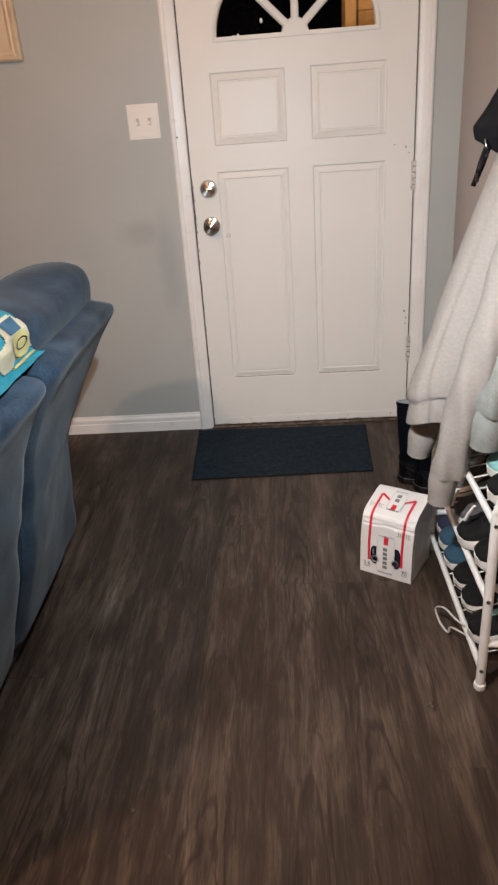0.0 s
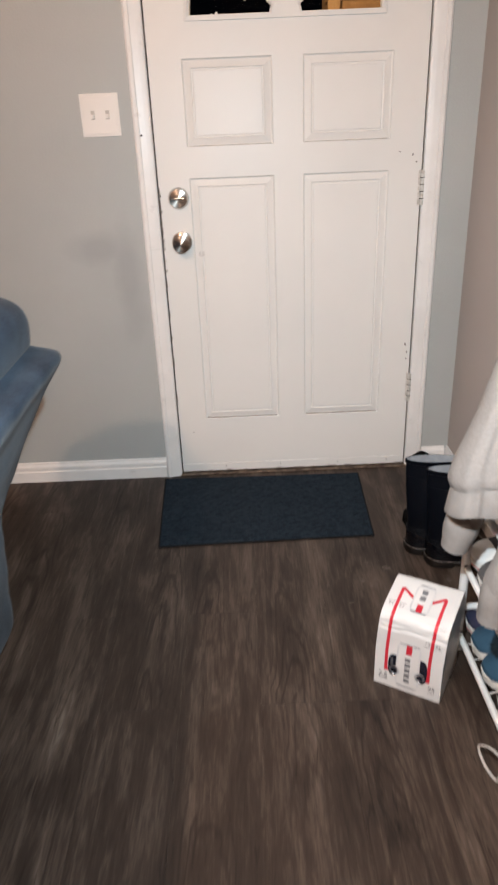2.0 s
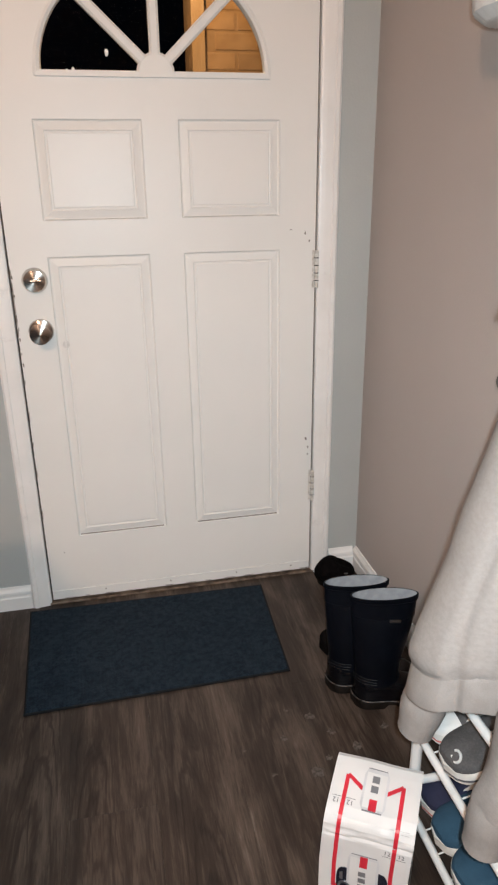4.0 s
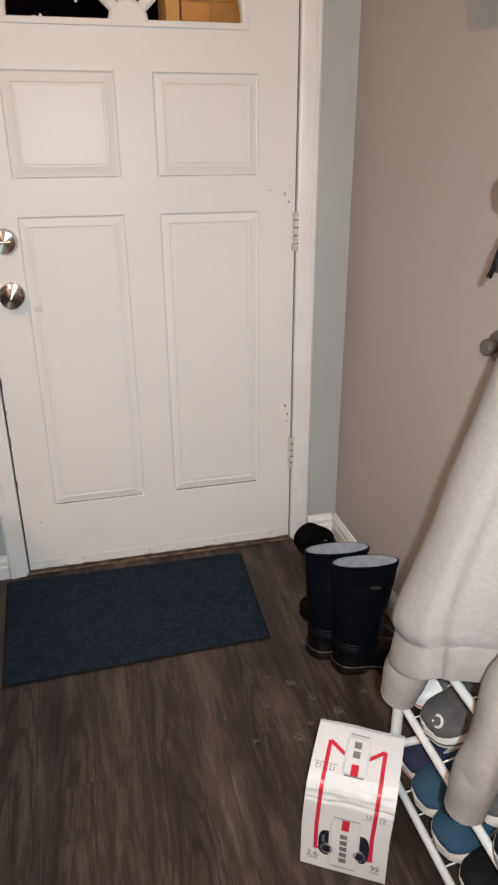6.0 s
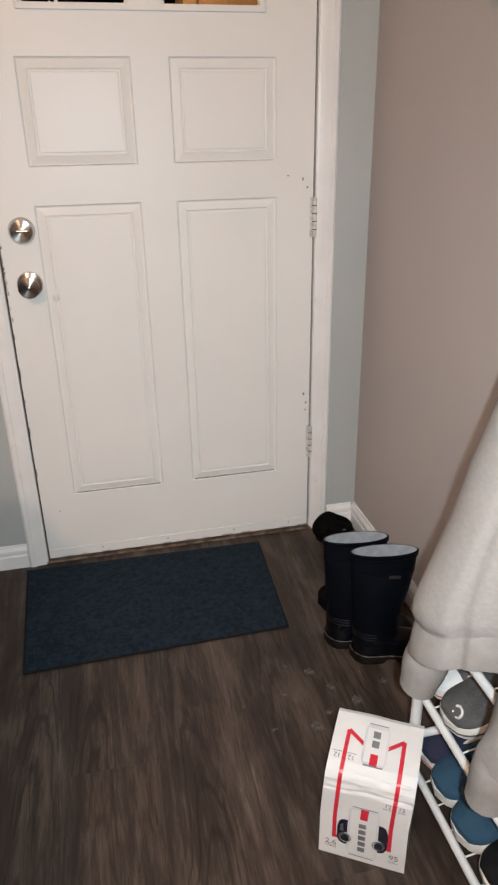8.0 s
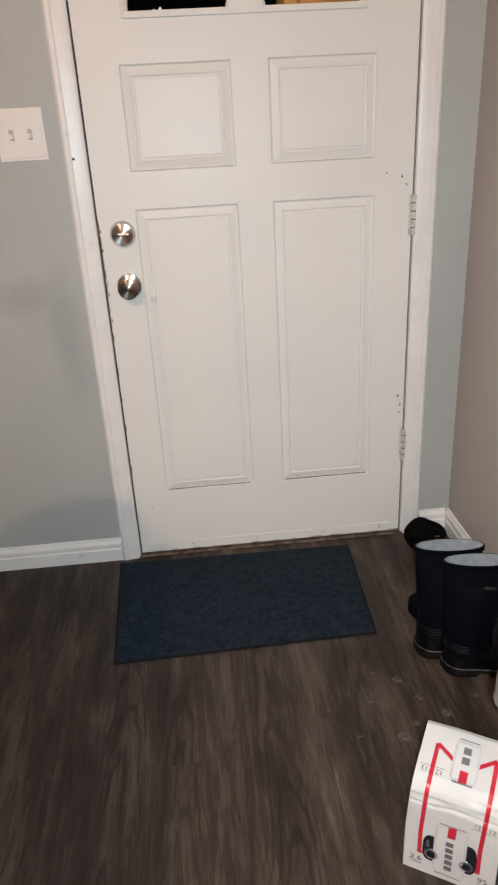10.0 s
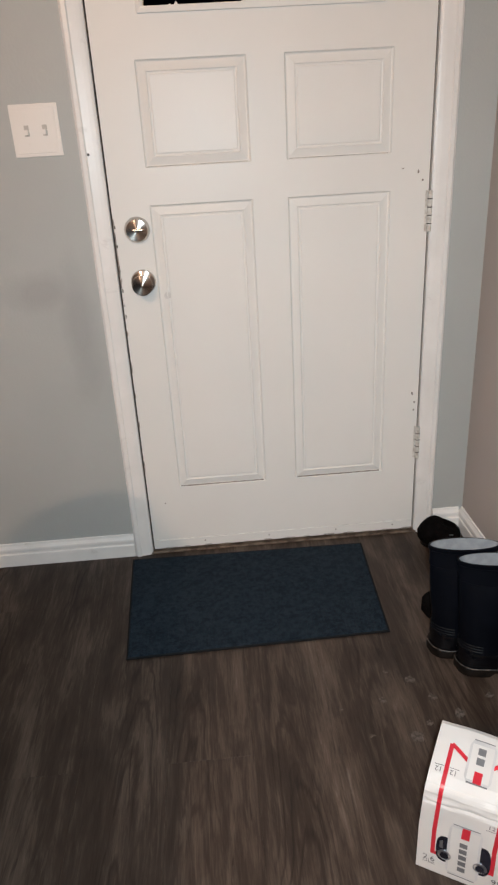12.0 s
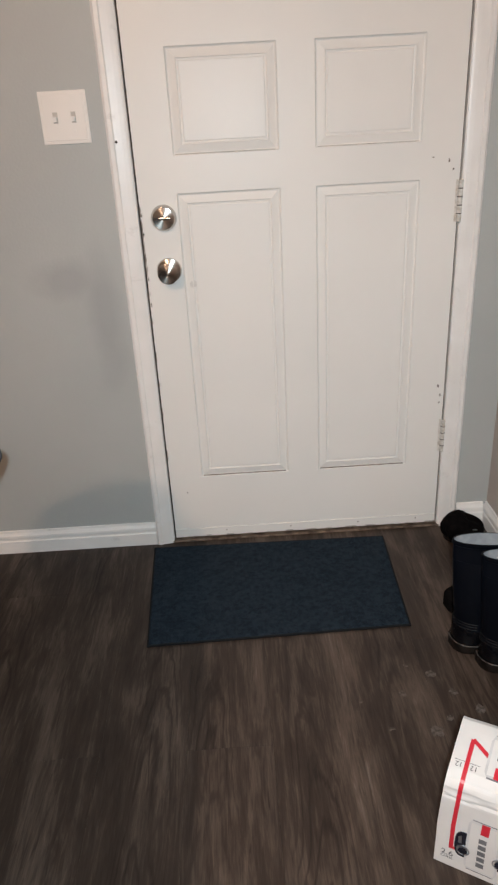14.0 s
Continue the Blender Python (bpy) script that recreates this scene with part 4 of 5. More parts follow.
# middle tier
shoe("dark grey canvas shoe with white toe and red line", on_tier(1, -0.990, 3), M_GREYSHOE, stripe=M_PINK, toe=M_WHITESHOE)
shoe("charcoal canvas skate shoe with white round badge and striped sole", on_tier(1, -1.075, 7, 0.008), M_GREYSHOE, stripe=M_INK, H=0.092)
knit = shoe("black knit trainer with thick white sole and reflective tab", on_tier(1, -1.322, 6, 0.022), M_BLACKSHOE, lace=M_BLACKSHOE, H=0.10)
shoe("black knit trainer with thick white sole", on_tier(1, -1.405, 2, 0.004), M_BLACKSHOE, lace=M_BLACKSHOE, lining=M_TEALSHOE, H=0.10)
shoe("black running shoe with mint lining and white sole", on_tier(1, -1.485, 0), M_BLACKSHOE, lining=M_TEALSHOE, Wd=0.08)
# top tier
reflective = shoe("grey running shoe with a bright reflective tab", on_tier(1, -1.225, 6, 0.006), M_GREYSHOE, lace=M_BLACKSHOE, H=0.10)
part("reflective_tab", tube(B(), [(0.722, -1.196, 0.283), (0.727, -1.196, 0.305), (0.736, -1.196, 0.326)], 0.0055, 8, flat=0.5), M_REFLECT, reflective, "bright reflective tab", world=True)
part("reflective_tab", tube(B(), [(0.722, -1.322, 0.318), (0.727, -1.330, 0.342), (0.737, -1.335, 0.364)], 0.0055, 8, flat=0.5), M_REFLECT, knit, "bright reflective tab", world=True)
shoe("white and mint running shoe on the top tier", on_tier(2, -1.335, 3, -0.028), M_WHITESHOE, lining=M_TEALSHOE, toe=M_TEALSHOE)
shoe("black trainer with a white sole on the top tier", on_tier(2, -1.440, 2, 0.0), M_BLACKSHOE, lace=M_WHITESHOE)
# round badge on the charcoal skate shoe
badge_shoe = [o for o in scene.objects if o.get("label", "").startswith("charcoal canvas skate shoe with white")][0]
bm = B()
tube(bm, [Vector((0.019 + 0.0062 * math.sin(a), -0.010 + 0.0095 * math.cos(a), 0.0465 + 0.0070 * math.sin(a))) for a in (0.6 + 5.2 * k / 20 for k in range(21))], 0.0024, 6)
part("badge", bm, M_WHITESHOE, badge_shoe, "white ring badge")

lace_thing = thing("loose_shoelace", (0.70, -1.33, 0), "loose off-white shoelace looping over the rail to the floor", "shoelace")
part("loop", tube(B(), [(0.735, -1.40, 0.062), (0.708, -1.37, 0.066), (0.690, -1.315, 0.060), (0.676, -1.285, 0.035), (0.682, -1.300, 0.010), (0.690, -1.325, 0.0035), (0.696, -1.345, 0.008),
                         (0.698, -1.352, 0.030), (0.712, -1.385, 0.045), (0.735, -1.42, 0.050)], 0.0032, 8, 60, 0.6), M_LACE, lace_thing, smooth=True, world=True)


# ---- rubber boots ----
def boot(m, label):
    """Heel near the origin, toe along +x."""
    ob = thing("rubber_boot", m, label, "rubber boot", "pair of rubber boots")
    H, n = 0.297, 32

    def ring(z, a, b, cx, cy=0.0, tilt=0.0):
        return [(cx + a * math.cos(t), cy + b * math.sin(t), z + tilt * math.cos(t)) for t in (2 * math.pi * k / n for k in range(n))]

    shaft = part("shaft", loft(B(), [ring(0.058, 0.053, 0.037, 0.066), ring(0.072, 0.056, 0.040, 0.065), ring(0.088, 0.053, 0.038, 0.064), ring(0.12, 0.056, 0.040, 0.064), ring(0.17, 0.064, 0.043, 0.067),
                                     ring(0.225, 0.071, 0.036, 0.070), ring(H - 0.052, 0.0735, 0.0310, 0.071), ring(H - 0.051, 0.0745, 0.0317, 0.071), ring(H - 0.012, 0.076, 0.0265, 0.072, 0, 0.003), ring(H - 0.010, 0.079, 0.0285, 0.072, 0, 0.003),
                                     ring(H, 0.079, 0.0285, 0.072, 0, 0.004), ring(H + 0.001, 0.075, 0.0250, 0.072, 0, 0.004)], True, False), M_BOOT, ob, smooth=True)
    part("lining", loft(B(), [ring(H + 0.0005, 0.075, 0.0250, 0.072, 0, 0.004), ring(H - 0.03, 0.070, 0.026, 0.071), ring(0.17, 0.058, 0.033, 0.067), ring(0.11, 0.049, 0.033, 0.062), ring(0.10, 0.005, 0.005, 0.062)], True, False),
         M_BOOTLINE, ob, "pale grey fabric lining", True)
    rings = []
    for i in range(25):
        t = i / 24
        x = 0.009 + 0.226 * t
        w = 0.041 * (math.sqrt(max(0.02, 1 - ((0.16 - t) / 0.16) ** 2)) if t < 0.16 else 1.0) * (1 - 0.10 * math.exp(-((t - 0.45) / 0.12) ** 2))
        w *= 1 + 0.10 * math.exp(-((t - 0.74) / 0.14) ** 2)
        if t > 0.78:
            w *= math.sqrt(max(0.01, 1 - ((t - 0.78) / 0.225) ** 2))
        h = 0.078 if t < 0.40 else 0.078 - 0.022 * min(1, (t - 0.40) / 0.3)
        if t > 0.85:
            h -= 0.018 * ((t - 0.85) / 0.15) ** 2
        rings.append([(x, w * (abs(math.cos(a)) ** 0.8) * (1 if math.cos(a) > 0 else -1), 0.016 + (h - 0.016) * max(0, math.sin(a)) ** 0.7) for a in (math.pi * k / 14 for k in range(15))])
    part("foot", loft(B(), rings), M_BOOTFOOT, ob, "dusty black rubber foot", True)
    rings = []
    for i in range(25):
        t = i / 24
        x = 0.004 + 0.236 * t
        w = 0.045 * (math.sqrt(max(0.02, 1 - ((0.16 - t) / 0.16) ** 2)) if t < 0.16 else 1.0) * (1 - 0.14 * math.exp(-((t - 0.42) / 0.12) ** 2))
        w *= 1 + 0.10 * math.exp(-((t - 0.74) / 0.14) ** 2)
        if t > 0.78:
            w *= math.sqrt(max(0.01, 1 - ((t - 0.78) / 0.225) ** 2))
        low = 0.010 if 0.36 < t < 0.50 else 0.0
        rings.append([(x, -w, low), (x, -w, 0.018), (x, -w * 0.95, 0.021), (x, w * 0.95, 0.021), (x, w, 0.018), (x, w, low)])
    part("sole", loft(B(), rings), M_SOLEDIRT, ob, "muddy ribbed sole", True)
    for k in range(3):
        z = 0.068 + 0.0075 * k
        part("ankle_ridge", tube(B(), [(0.0645 - 0.0565 * math.cos(a), -0.0405 * math.sin(a), z) for a in (math.pi * (0.02 + 0.46 * q / 10) for q in range(11))], 0.0011, 6), M_RIDGE, shaft, "raised glossy rib", True)
    part("sole_edge", tube(B(), [(0.05 - 0.0445 * math.cos(a), -0.0435 * math.sin(a), 0.0215) for a in (math.pi * q / 20 for q in range(11))] + [(0.10, -0.0395, 0.0215), (0.13, -0.042, 0.0215), (0.17, -0.0465, 0.0215)], 0.0012, 6), M_MUD, ob, "pale muddy welt line", True)
    part("badge", box(B(), 0.082, 0.108, -0.0345, -0.0285, 0.242, 0.249, 0.001), M_SCREW, shaft, "small dull metal badge bar")
    return ob


M_MUD = mat("dried_mud", (0.004, 0.003, 0.0025), (0.15, 0.12, 0.105), 0.5, 130)
boot(pose(0.738, -0.588, 0, 0, 0, -14), "navy rubber boot with pale grey lining standing upright")
boot(pose(0.694, -0.522, 0, 0, 0, -12), "navy rubber boot with pale grey lining standing behind its pair")

shoe("worn black slip-on shoe lying behind the boots", pose(0.722, -0.400, 0, 0, 0, -3), M_FELT, M_FELT, plain=True, L=0.22, group="shoes on the floor")
slip = thing("slipper", (0.872, -0.075, 0), "crumpled black fabric slipper lying in the corner by the door", "slipper", "shoes on the floor")
bm = B()
bmesh.ops.create_icosphere(bm, subdivisions=4, radius=1)
for v in bm.verts:
    x, y, z = v.co
    z = max(z, -0.62)
    dent = 0.30 * math.exp(-((x - 0.45) ** 2 + (y + 0.25) ** 2) / 0.12) * max(0, z)
    v.co = (0.874 + 0.066 * x, -0.078 + 0.052 * y, 0.033 + 0.052 * (z - dent) - 0.013 * x)
jitter(bm, 0.011, 24, 3.0)
jitter(bm, 0.003, 80, 7.0)
for v in bm.verts:
    v.co.z = max(v.co.z, 0.004)
part("upper", bm, M_FELT, slip, smooth=True, world=True)
part("sole", loft(B(), [[(0.874 + r * 0.056 * math.cos(a), -0.078 + r * 0.044 * math.sin(a), z) for a in (2 * math.pi * k / 24 for k in range(24))] for r, z in ((0.95, 0.0), (1.0, 0.003), (0.95, 0.008))]), M_SOLEDIRT, slip, "thin black sole", world=True)
part("tag", box(B(), 0.888, 0.900, -0.129, -0.124, 0.052, 0.055, 0.0008), M_SCREW, slip, "small shiny tag", world=True)

# ---- drinks carton ----
carton = thing("drinks_carton", (0.60, -1.04, 0), "white cardboard drinks carton with red outline print standing by the rack", "carton")
CU, CV = Vector((0.861, -0.508, 0)), Vector((0.508, 0.861, 0))
CO = Vector((0.509, -1.063, 0.001))
CW, CD = 0.151, 0.150
PROF = [(0.0, 0.0), (0.004, 0.165), (0.007, 0.180), (0.015, 0.192), (0.030, 0.2005), (0.060, 0.209), (0.100, 0.219), (0.118, 0.222), (0.128, 0.218), (0.134, 0.205), (CD, 0.150), (CD, 0.0)]
LEN = [0.0]
for a, b in zip(PROF, PROF[1:]):
    LEN.append(LEN[-1] + math.hypot(b[0] - a[0], b[1] - a[1]))


def on_carton(u, s, off=0.0):
    """The place on the printed side: u across, s up the front and over the sloping top."""
    i = max(k for k in range(len(PROF) - 1) if LEN[k] <= s)
    t = (s - LEN[i]) / (LEN[i + 1] - LEN[i])
    (a, b), (c, d) = PROF[i], PROF[i + 1]
    nv, nz = -(d - b), (c - a)
    q = math.hypot(nv, nz)
    # creased where the front folds over, softly buckled above
    fold = math.exp(-((s - 0.178) / 0.016) ** 2)
    off += 0.0042 * fold * noise.noise(Vector((u * 34 + 3, s * 55, 2))) - 0.0030 * math.exp(-((s - 0.163 - 0.006 * noise.noise(Vector((u * 20, 1, 7)))) / 0.0035) ** 2)
    off += 0.0022 * noise.noise(Vector((u * 15, s * 15, 5))) * (1 if s > 0.16 else 0.25)
    v, z = a + (c - a) * t + nv / q * off, b + (d - b) * t + nz / q * off
    lean = 0.05 * max(0, z - 0.1)
    return CO + CU * (u + lean) + CV * v + Vector((0, 0, z))


def decal(name, pts, material, parent, off=0.0009, label=""):
    """A printed shape: a strip between two polylines of (u, s)."""
    bm = B()
    a, b = pts
    n = 44
    rows = []
    for line in (a, b):
        row = []
        for k in range(n + 1):
            f = k / n * (len(line) - 1)
            i = min(int(f), len(line) - 2)
            t = f - i
            row.append(bm.verts.new(on_carton(line[i][0] * (1 - t) + line[i + 1][0] * t, line[i][1] * (1 - t) + line[i + 1][1] * t, off)))
        rows.append(row)
    for k in range(n):
        bm.faces.new((rows[0][k], rows[0][k + 1], rows[1][k + 1], rows[1][k]))
    return part(name, bm, material, parent, label, world=parent.type == "EMPTY")


bm = B()
m = 30
rings = []
fine_s = sorted(set(LEN[:-1] + [0.004 * k for k in range(1, int(LEN[-1] / 0.004))] + [LEN[-1] - 1e-6]))
for i in range(m + 1):
    rings.append([on_carton(CW * i / m, q) for q in fine_s])
loft(bm, rings)
body = part("body", bm, M_CARTON, carton, world=True)
SF = LEN[3]                                  # the fold between front and sloping top


def bar(u0, s0, u1, s1, w):
    d = Vector((u1 - u0, s1 - s0)).normalized()
    nx, ny = -d.y * w / 2, d.x * w / 2
    return [(u0 + nx, s0 + ny), (u1 + nx, s1 + ny)], [(u0 - nx, s0 - ny), (u1 - nx, s1 - ny)]


for q in ((0.026, 0.045, 0.026, 0.268), (0.122, 0.045, 0.122, 0.268), (0.0225, 0.048, 0.046, 0.048), (0.1255, 0.048, 0.106, 0.048),
          (0.026, 0.268, 0.062, 0.243), (0.122, 0.268, 0.088, 0.243)):
    decal("red_line", bar(*q, 0.007), M_RED, body)
# the printed can, its red ribbon and a vertical row of letter bars
def printed_can(u0, u1, s0, s1, off, ribbon, letters, count):
    t = 0.005
    decal("printed_can", ([(u0 + t, s0), (u0, s0 + 0.010), (u0, s1 - 0.012), (u0 + t, s1)], [(u1 - t, s0), (u1, s0 + 0.010), (u1, s1 - 0.012), (u1 - t, s1)]), M_SILVER, body, off)
    decal("printed_can", ([(u0 + 0.004, s0 + 0.006), (u0 + 0.004, s1 - 0.008)], [(u1 - 0.004, s0 + 0.006), (u1 - 0.004, s1 - 0.008)]), M_CARTON, body, off + 0.0004)
    uc = (u0 + u1) / 2
    decal("ribbon", ([(uc - 0.0065, ribbon[0]), (uc - 0.0065, ribbon[1])], [(uc + 0.0065, ribbon[0]), (uc + 0.0065, ribbon[1])]), M_RED, body, off + 0.0008)
    a, b = letters
    step = (b - a) / count
    for k in range(count):
        decal("lettering_bar", bar(uc - 0.001, a + step * (k + 0.14), uc - 0.001, a + step * (k + 0.86), 0.0125), M_LETTER, body, off + 0.0008)
    decal("can_rim", bar(u0 + t, s1 - 0.001, u1 - t, s1 - 0.001, 0.0018), M_LETTER, body, off + 0.0008)
    decal("can_rim", bar(u0 + t, s0 + 0.001, u1 - t, s0 + 0.001, 0.0018), M_LETTER, body, off + 0.0008)


printed_can(0.049, 0.102, 0.014, 0.134, 0.0022, (0.106, 0.131), (0.026, 0.098), 5)
printed_can(0.054, 0.097, 0.211, 0.288, 0.0028, (0.213, 0.233), (0.242, 0.277), 2)
# two hand holes with can ends behind
for u0, u1, s0, s1 in ((0.031, 0.060, 0.036, 0.094), (0.088, 0.119, 0.036, 0.100)):
    bm = B()
    ring = []
    for k in range(28):
        a = 2 * math.pi * k / 28
        c, s = math.cos(a), math.sin(a)
        ring.append(((u0 + u1) / 2 + (u1 - u0) / 2 * abs(c) ** 0.7 * (1 if c > 0 else -1), (s0 + s1) / 2 + (s1 - s0) / 2 * abs(s) ** 0.75 * (1 if s > 0 else -1)))
    loft(bm, [[on_carton(u, q, 0.0003) for u, q in ring], [on_carton(u, q, 0.0018) for u, q in ring]])
    part("hand_hole", bm, M_CANDARK, body, "dark hand hole showing a can end")
    uc, sc = (u0 + u1) / 2, s0 + 0.017
    p = on_carton(uc, sc, 0.0014)
    part("can_end", disc_stack(B(), p, -CV, ((0, 0.0112), (0.0016, 0.0112), (0.0020, 0.0098), (0.0010, 0.0088), (0.0010, 0.004), (0.0022, 0.0035), (0.0022, 0.001)), 20), M_CANRIM, body)
    part("can_end", disc_stack(B(), p - CV * 0.0022, -CV, ((0, 0.0072), (0.0008, 0.0072), (0.0010, 0.001)), 16), M_CANDARK, body)
    decal("can_side", ([(uc - 0.009, s0 + 0.031), (uc - 0.009, s1 - 0.012)], [(uc - 0.003, s0 + 0.031), (uc - 0.004, s1 - 0.008)]), M_CANRIM, body, 0.0021, "bright side of the can inside")


def lettering(text, u, s, size, turn, parent, flip=False):
    """Built-in font, laid on the carton as a thin mesh."""
    cu = bpy.data.curves.new("lettering", "FONT")
    cu.body, cu.size, cu.align_x, cu.align_y = text, size, "CENTER", "CENTER"
    cu.resolution_u = 3
    tmp = new("lettering", cu)
    me = bpy.data.meshes.new_from_object(tmp.evaluated_get(bpy.context.evaluated_depsgraph_get()))
    bpy.data.objects.remove(tmp)
    bm = B()
    bm.from_mesh(me)
    c, d = math.cos(radians(turn)), math.sin(radians(turn))
    for v in bm.verts:
        v.co = on_carton(u + c * v.co.x - d * v.co.y, s + d * v.co.x + c * v.co.y, 0.0012)
    return part("lettering", bm, M_INK, parent)


lettering("2.6", 0.021, 0.031, 0.017, 0, body)
lettering("CARBS", 0.021, 0.021, 0.007, 0, body)
lettering("95", 0.131, 0.031, 0.017, 0, body)
lettering("CALS", 0.131, 0.021, 0.007, 0, body)
for u in (0.111, 0.134):
    lettering("12", u, 0.150, 0.012, 0, body)
    decal("rule", bar(u - 0.008, 0.143, u + 0.008, 0.143, 0.0009), M_INK, body, 0.0012)
for u in (0.014, 0.038):
    lettering("12", u, 0.219, 0.012, 180, body)
    decal("rule", bar(u - 0.008, 0.226, u + 0.008, 0.226, 0.0009), M_INK, body, 0.0012)
decal("small_print", bar(0.126, 0.196, 0.142, 0.196, 0.0012), M_KRAFT, body, 0.0012)
decal("small_print", bar(0.128, 0.191, 0.142, 0.191, 0.0012), M_KRAFT, body, 0.0012)
# printed, crumpled side of the carton
bm = B()
loft(bm, [[CO + CU * (CW + 0.0012 + 0.05 * max(0, z - 0.1)) + CV * v + Vector((0, 0, z)) for v, z in ((0.02, 0.03), (0.12, 0.03), (0.12, 0.15), (0.06, 0.165), (0.02, 0.14))],
          [CO + CU * (CW + 0.0020 + 0.05 * max(0, z - 0.1)) + CV * v + Vector((0, 0, z)) for v, z in ((0.024, 0.034), (0.116, 0.034), (0.116, 0.146), (0.06, 0.16), (0.024, 0.136))]])
part("side_print", bm, M_KRAFT, body, "grey printed side")


# ---- hanging clothes ----
def garment_rings(path, n=56, folds=9, depth=0.10, seed=0.0):
    """Rings of (z, cx, cy, rx, ry) with vertical folds that deepen downwards."""
    rings = []
    zs = [p[0] for p in path]
    steps = 44
    for k in range(steps + 1):
        s = k / steps * (len(path) - 1)
        i = min(int(s), len(path) - 2)
        t = s - i
        z, cx, cy, rx, ry = [path[i][q] * (1 - t) + path[i + 1][q] * t for q in range(5)]
        f = (zs[0] - z) / (zs[0] - zs[-1])
        ring = []
        for j in range(n):
            a = 2 * math.pi * j / n
            w = depth * (0.25 + 0.75 * f) * math.sin(folds * a + 2.2 * noise.noise(Vector((math.cos(a), math.sin(a), z * 1.6 + seed))) + seed)
            w += depth * 1.1 * noise.noise(Vector((2.2 * math.cos(a), 2.2 * math.sin(a), z * 3 + seed)))
            x = min(cx + rx * (1 + w) * math.cos(a), XR - 0.004)
            ring.append((x, cy + ry * (1 + w) * math.sin(a), z))
        rings.append(ring)
    return rings


hoodie = thing("hoodie", (0.95, -1.17, 1.45), "heather grey fleece hoodie hanging on the wall over the shoe rack", "hoodie")
HEM = -0.040


def hood_ring(z, left, cy, ry, seed=0.0, n=96, drop=0.0):
    """One round of the hanging body: left is how far it stands out into the walkway, the wall bounds it behind."""
    right = XR - 0.006
    cx, rx = (left + right) / 2, (right - left) / 2
    f = min(1, max(0, (1.35 - z) / 0.85))
    ring = []
    for j in range(n):
        a = 2 * math.pi * j / n
        w = f * 0.014 * math.sin(7 * a + 1.6 * noise.noise(Vector((1.5 * math.cos(a), 1.5 * math.sin(a), z * 0.9 + seed))) + seed)
        w += f * 0.035 * noise.noise(Vector((1.6 * math.cos(a), 1.6 * math.sin(a), z * 1.3 + 4)))
        for a0, deep, wide in ((3.66, 0.060, 0.09), (5.2, 0.04, 0.16)):
            w -= f * deep * math.exp(-((a - a0 - 0.12 * math.sin(z * 5)) / wide) ** 2)
        ca, sa = math.cos(a), math.sin(a)
        x = cx + rx * (1 + (w if ca > -0.9 else w * 0.4)) * (abs(ca) ** 0.9) * (1 if ca > 0 else -1)
        ring.append((min(max(x, left - 0.012), right), cy + ry * (1 + w) * sa, z + drop * sa + 0.006 * f * noise.noise(Vector((2 * ca, 2 * sa, seed + 9)))))
    return ring


BODY = [(1.52, 0.925, -1.17), (1.38, 0.882, -1.17), (1.13, 0.795, -1.158), (0.905, 0.717, -1.150), (0.705, 0.653, -1.148), (0.605, 0.620, -1.147),
        (0.566, 0.612, -1.147), (0.546, 0.617, -1.147)]
bm = loft(B(), [hood_ring(q.x, q.y, q.z, 0.06 + 0.050 * min(1, max(0, (1.52 - q.x) / 0.62)) - (0.006 if q.x < 0.553 else 0), 0.0, 96, HEM * min(1, max(0, (1.0 - q.x) / 0.4))) for q in curve_points(BODY, 60)])
jitter(jitter(bm, 0.004, 9, 2.0), 0.0010, 60, 5.0)
body_h = part("body", bm, M_HOOD, hoodie, smooth=True, world=True)
bm = B()
loft(bm, [hood_ring(z, left, -1.147, ry, 0.0, 192, HEM) for z, left, ry in ((0.562, 0.632, 0.096), (0.552, 0.620, 0.1035), (0.540, 0.6165, 0.1050), (0.520, 0.613, 0.1050), (0.496, 0.609, 0.1045), (0.492, 0.610, 0.1035), (0.494, 0.618, 0.098))])
for k, v in enumerate(bm.verts):
    v.co.y += 0.0007 * (k % 2)
part("hem_band", jitter(bm, 0.004, 13, 2.0), M_RIB, hoodie, "ribbed hem band", True, True)
SL = [(0.90, -1.24, 1.42), (0.835, -1.290, 1.10), (0.762, -1.318, 0.80), (0.706, -1.300, 0.57), (0.684, -1.278, 0.42)]


def sleeve(name, pts, r0, r1, material, parent, seed, label=""):
    c = curve_points(pts, 46)
    bm = tube(B(), c, lambda s: (r0 + (r1 - r0) * s) * (1 + 0.04 * math.sin(14 * s * s + seed) * s ** 2), 32)
    for v in bm.verts:
        v.co.y += 0.006 * math.sin(v.co.x * 120 + v.co.z * 14 + seed)
    jitter(bm, 0.006, 9, seed)
    jitter(bm, 0.0015, 50, seed)
    return part(name, bm, material, parent, label, True, True)


def cuff(pts, r, material, parent, seed):
    c = curve_points(pts, 10)
    bm = tube(B(), c, lambda s: r * (0.93 + 0.16 * math.sin(math.pi * min(1, s * 1.1))), 60)
    for v in bm.verts:
        v.co += 0.0005 * Vector((math.sin(v.co.y * 900), math.cos(v.co.x * 900), 0))
    jitter(bm, 0.003, 18, seed)
    return part("cuff", bm, material, parent, "ribbed cuff", True, True)


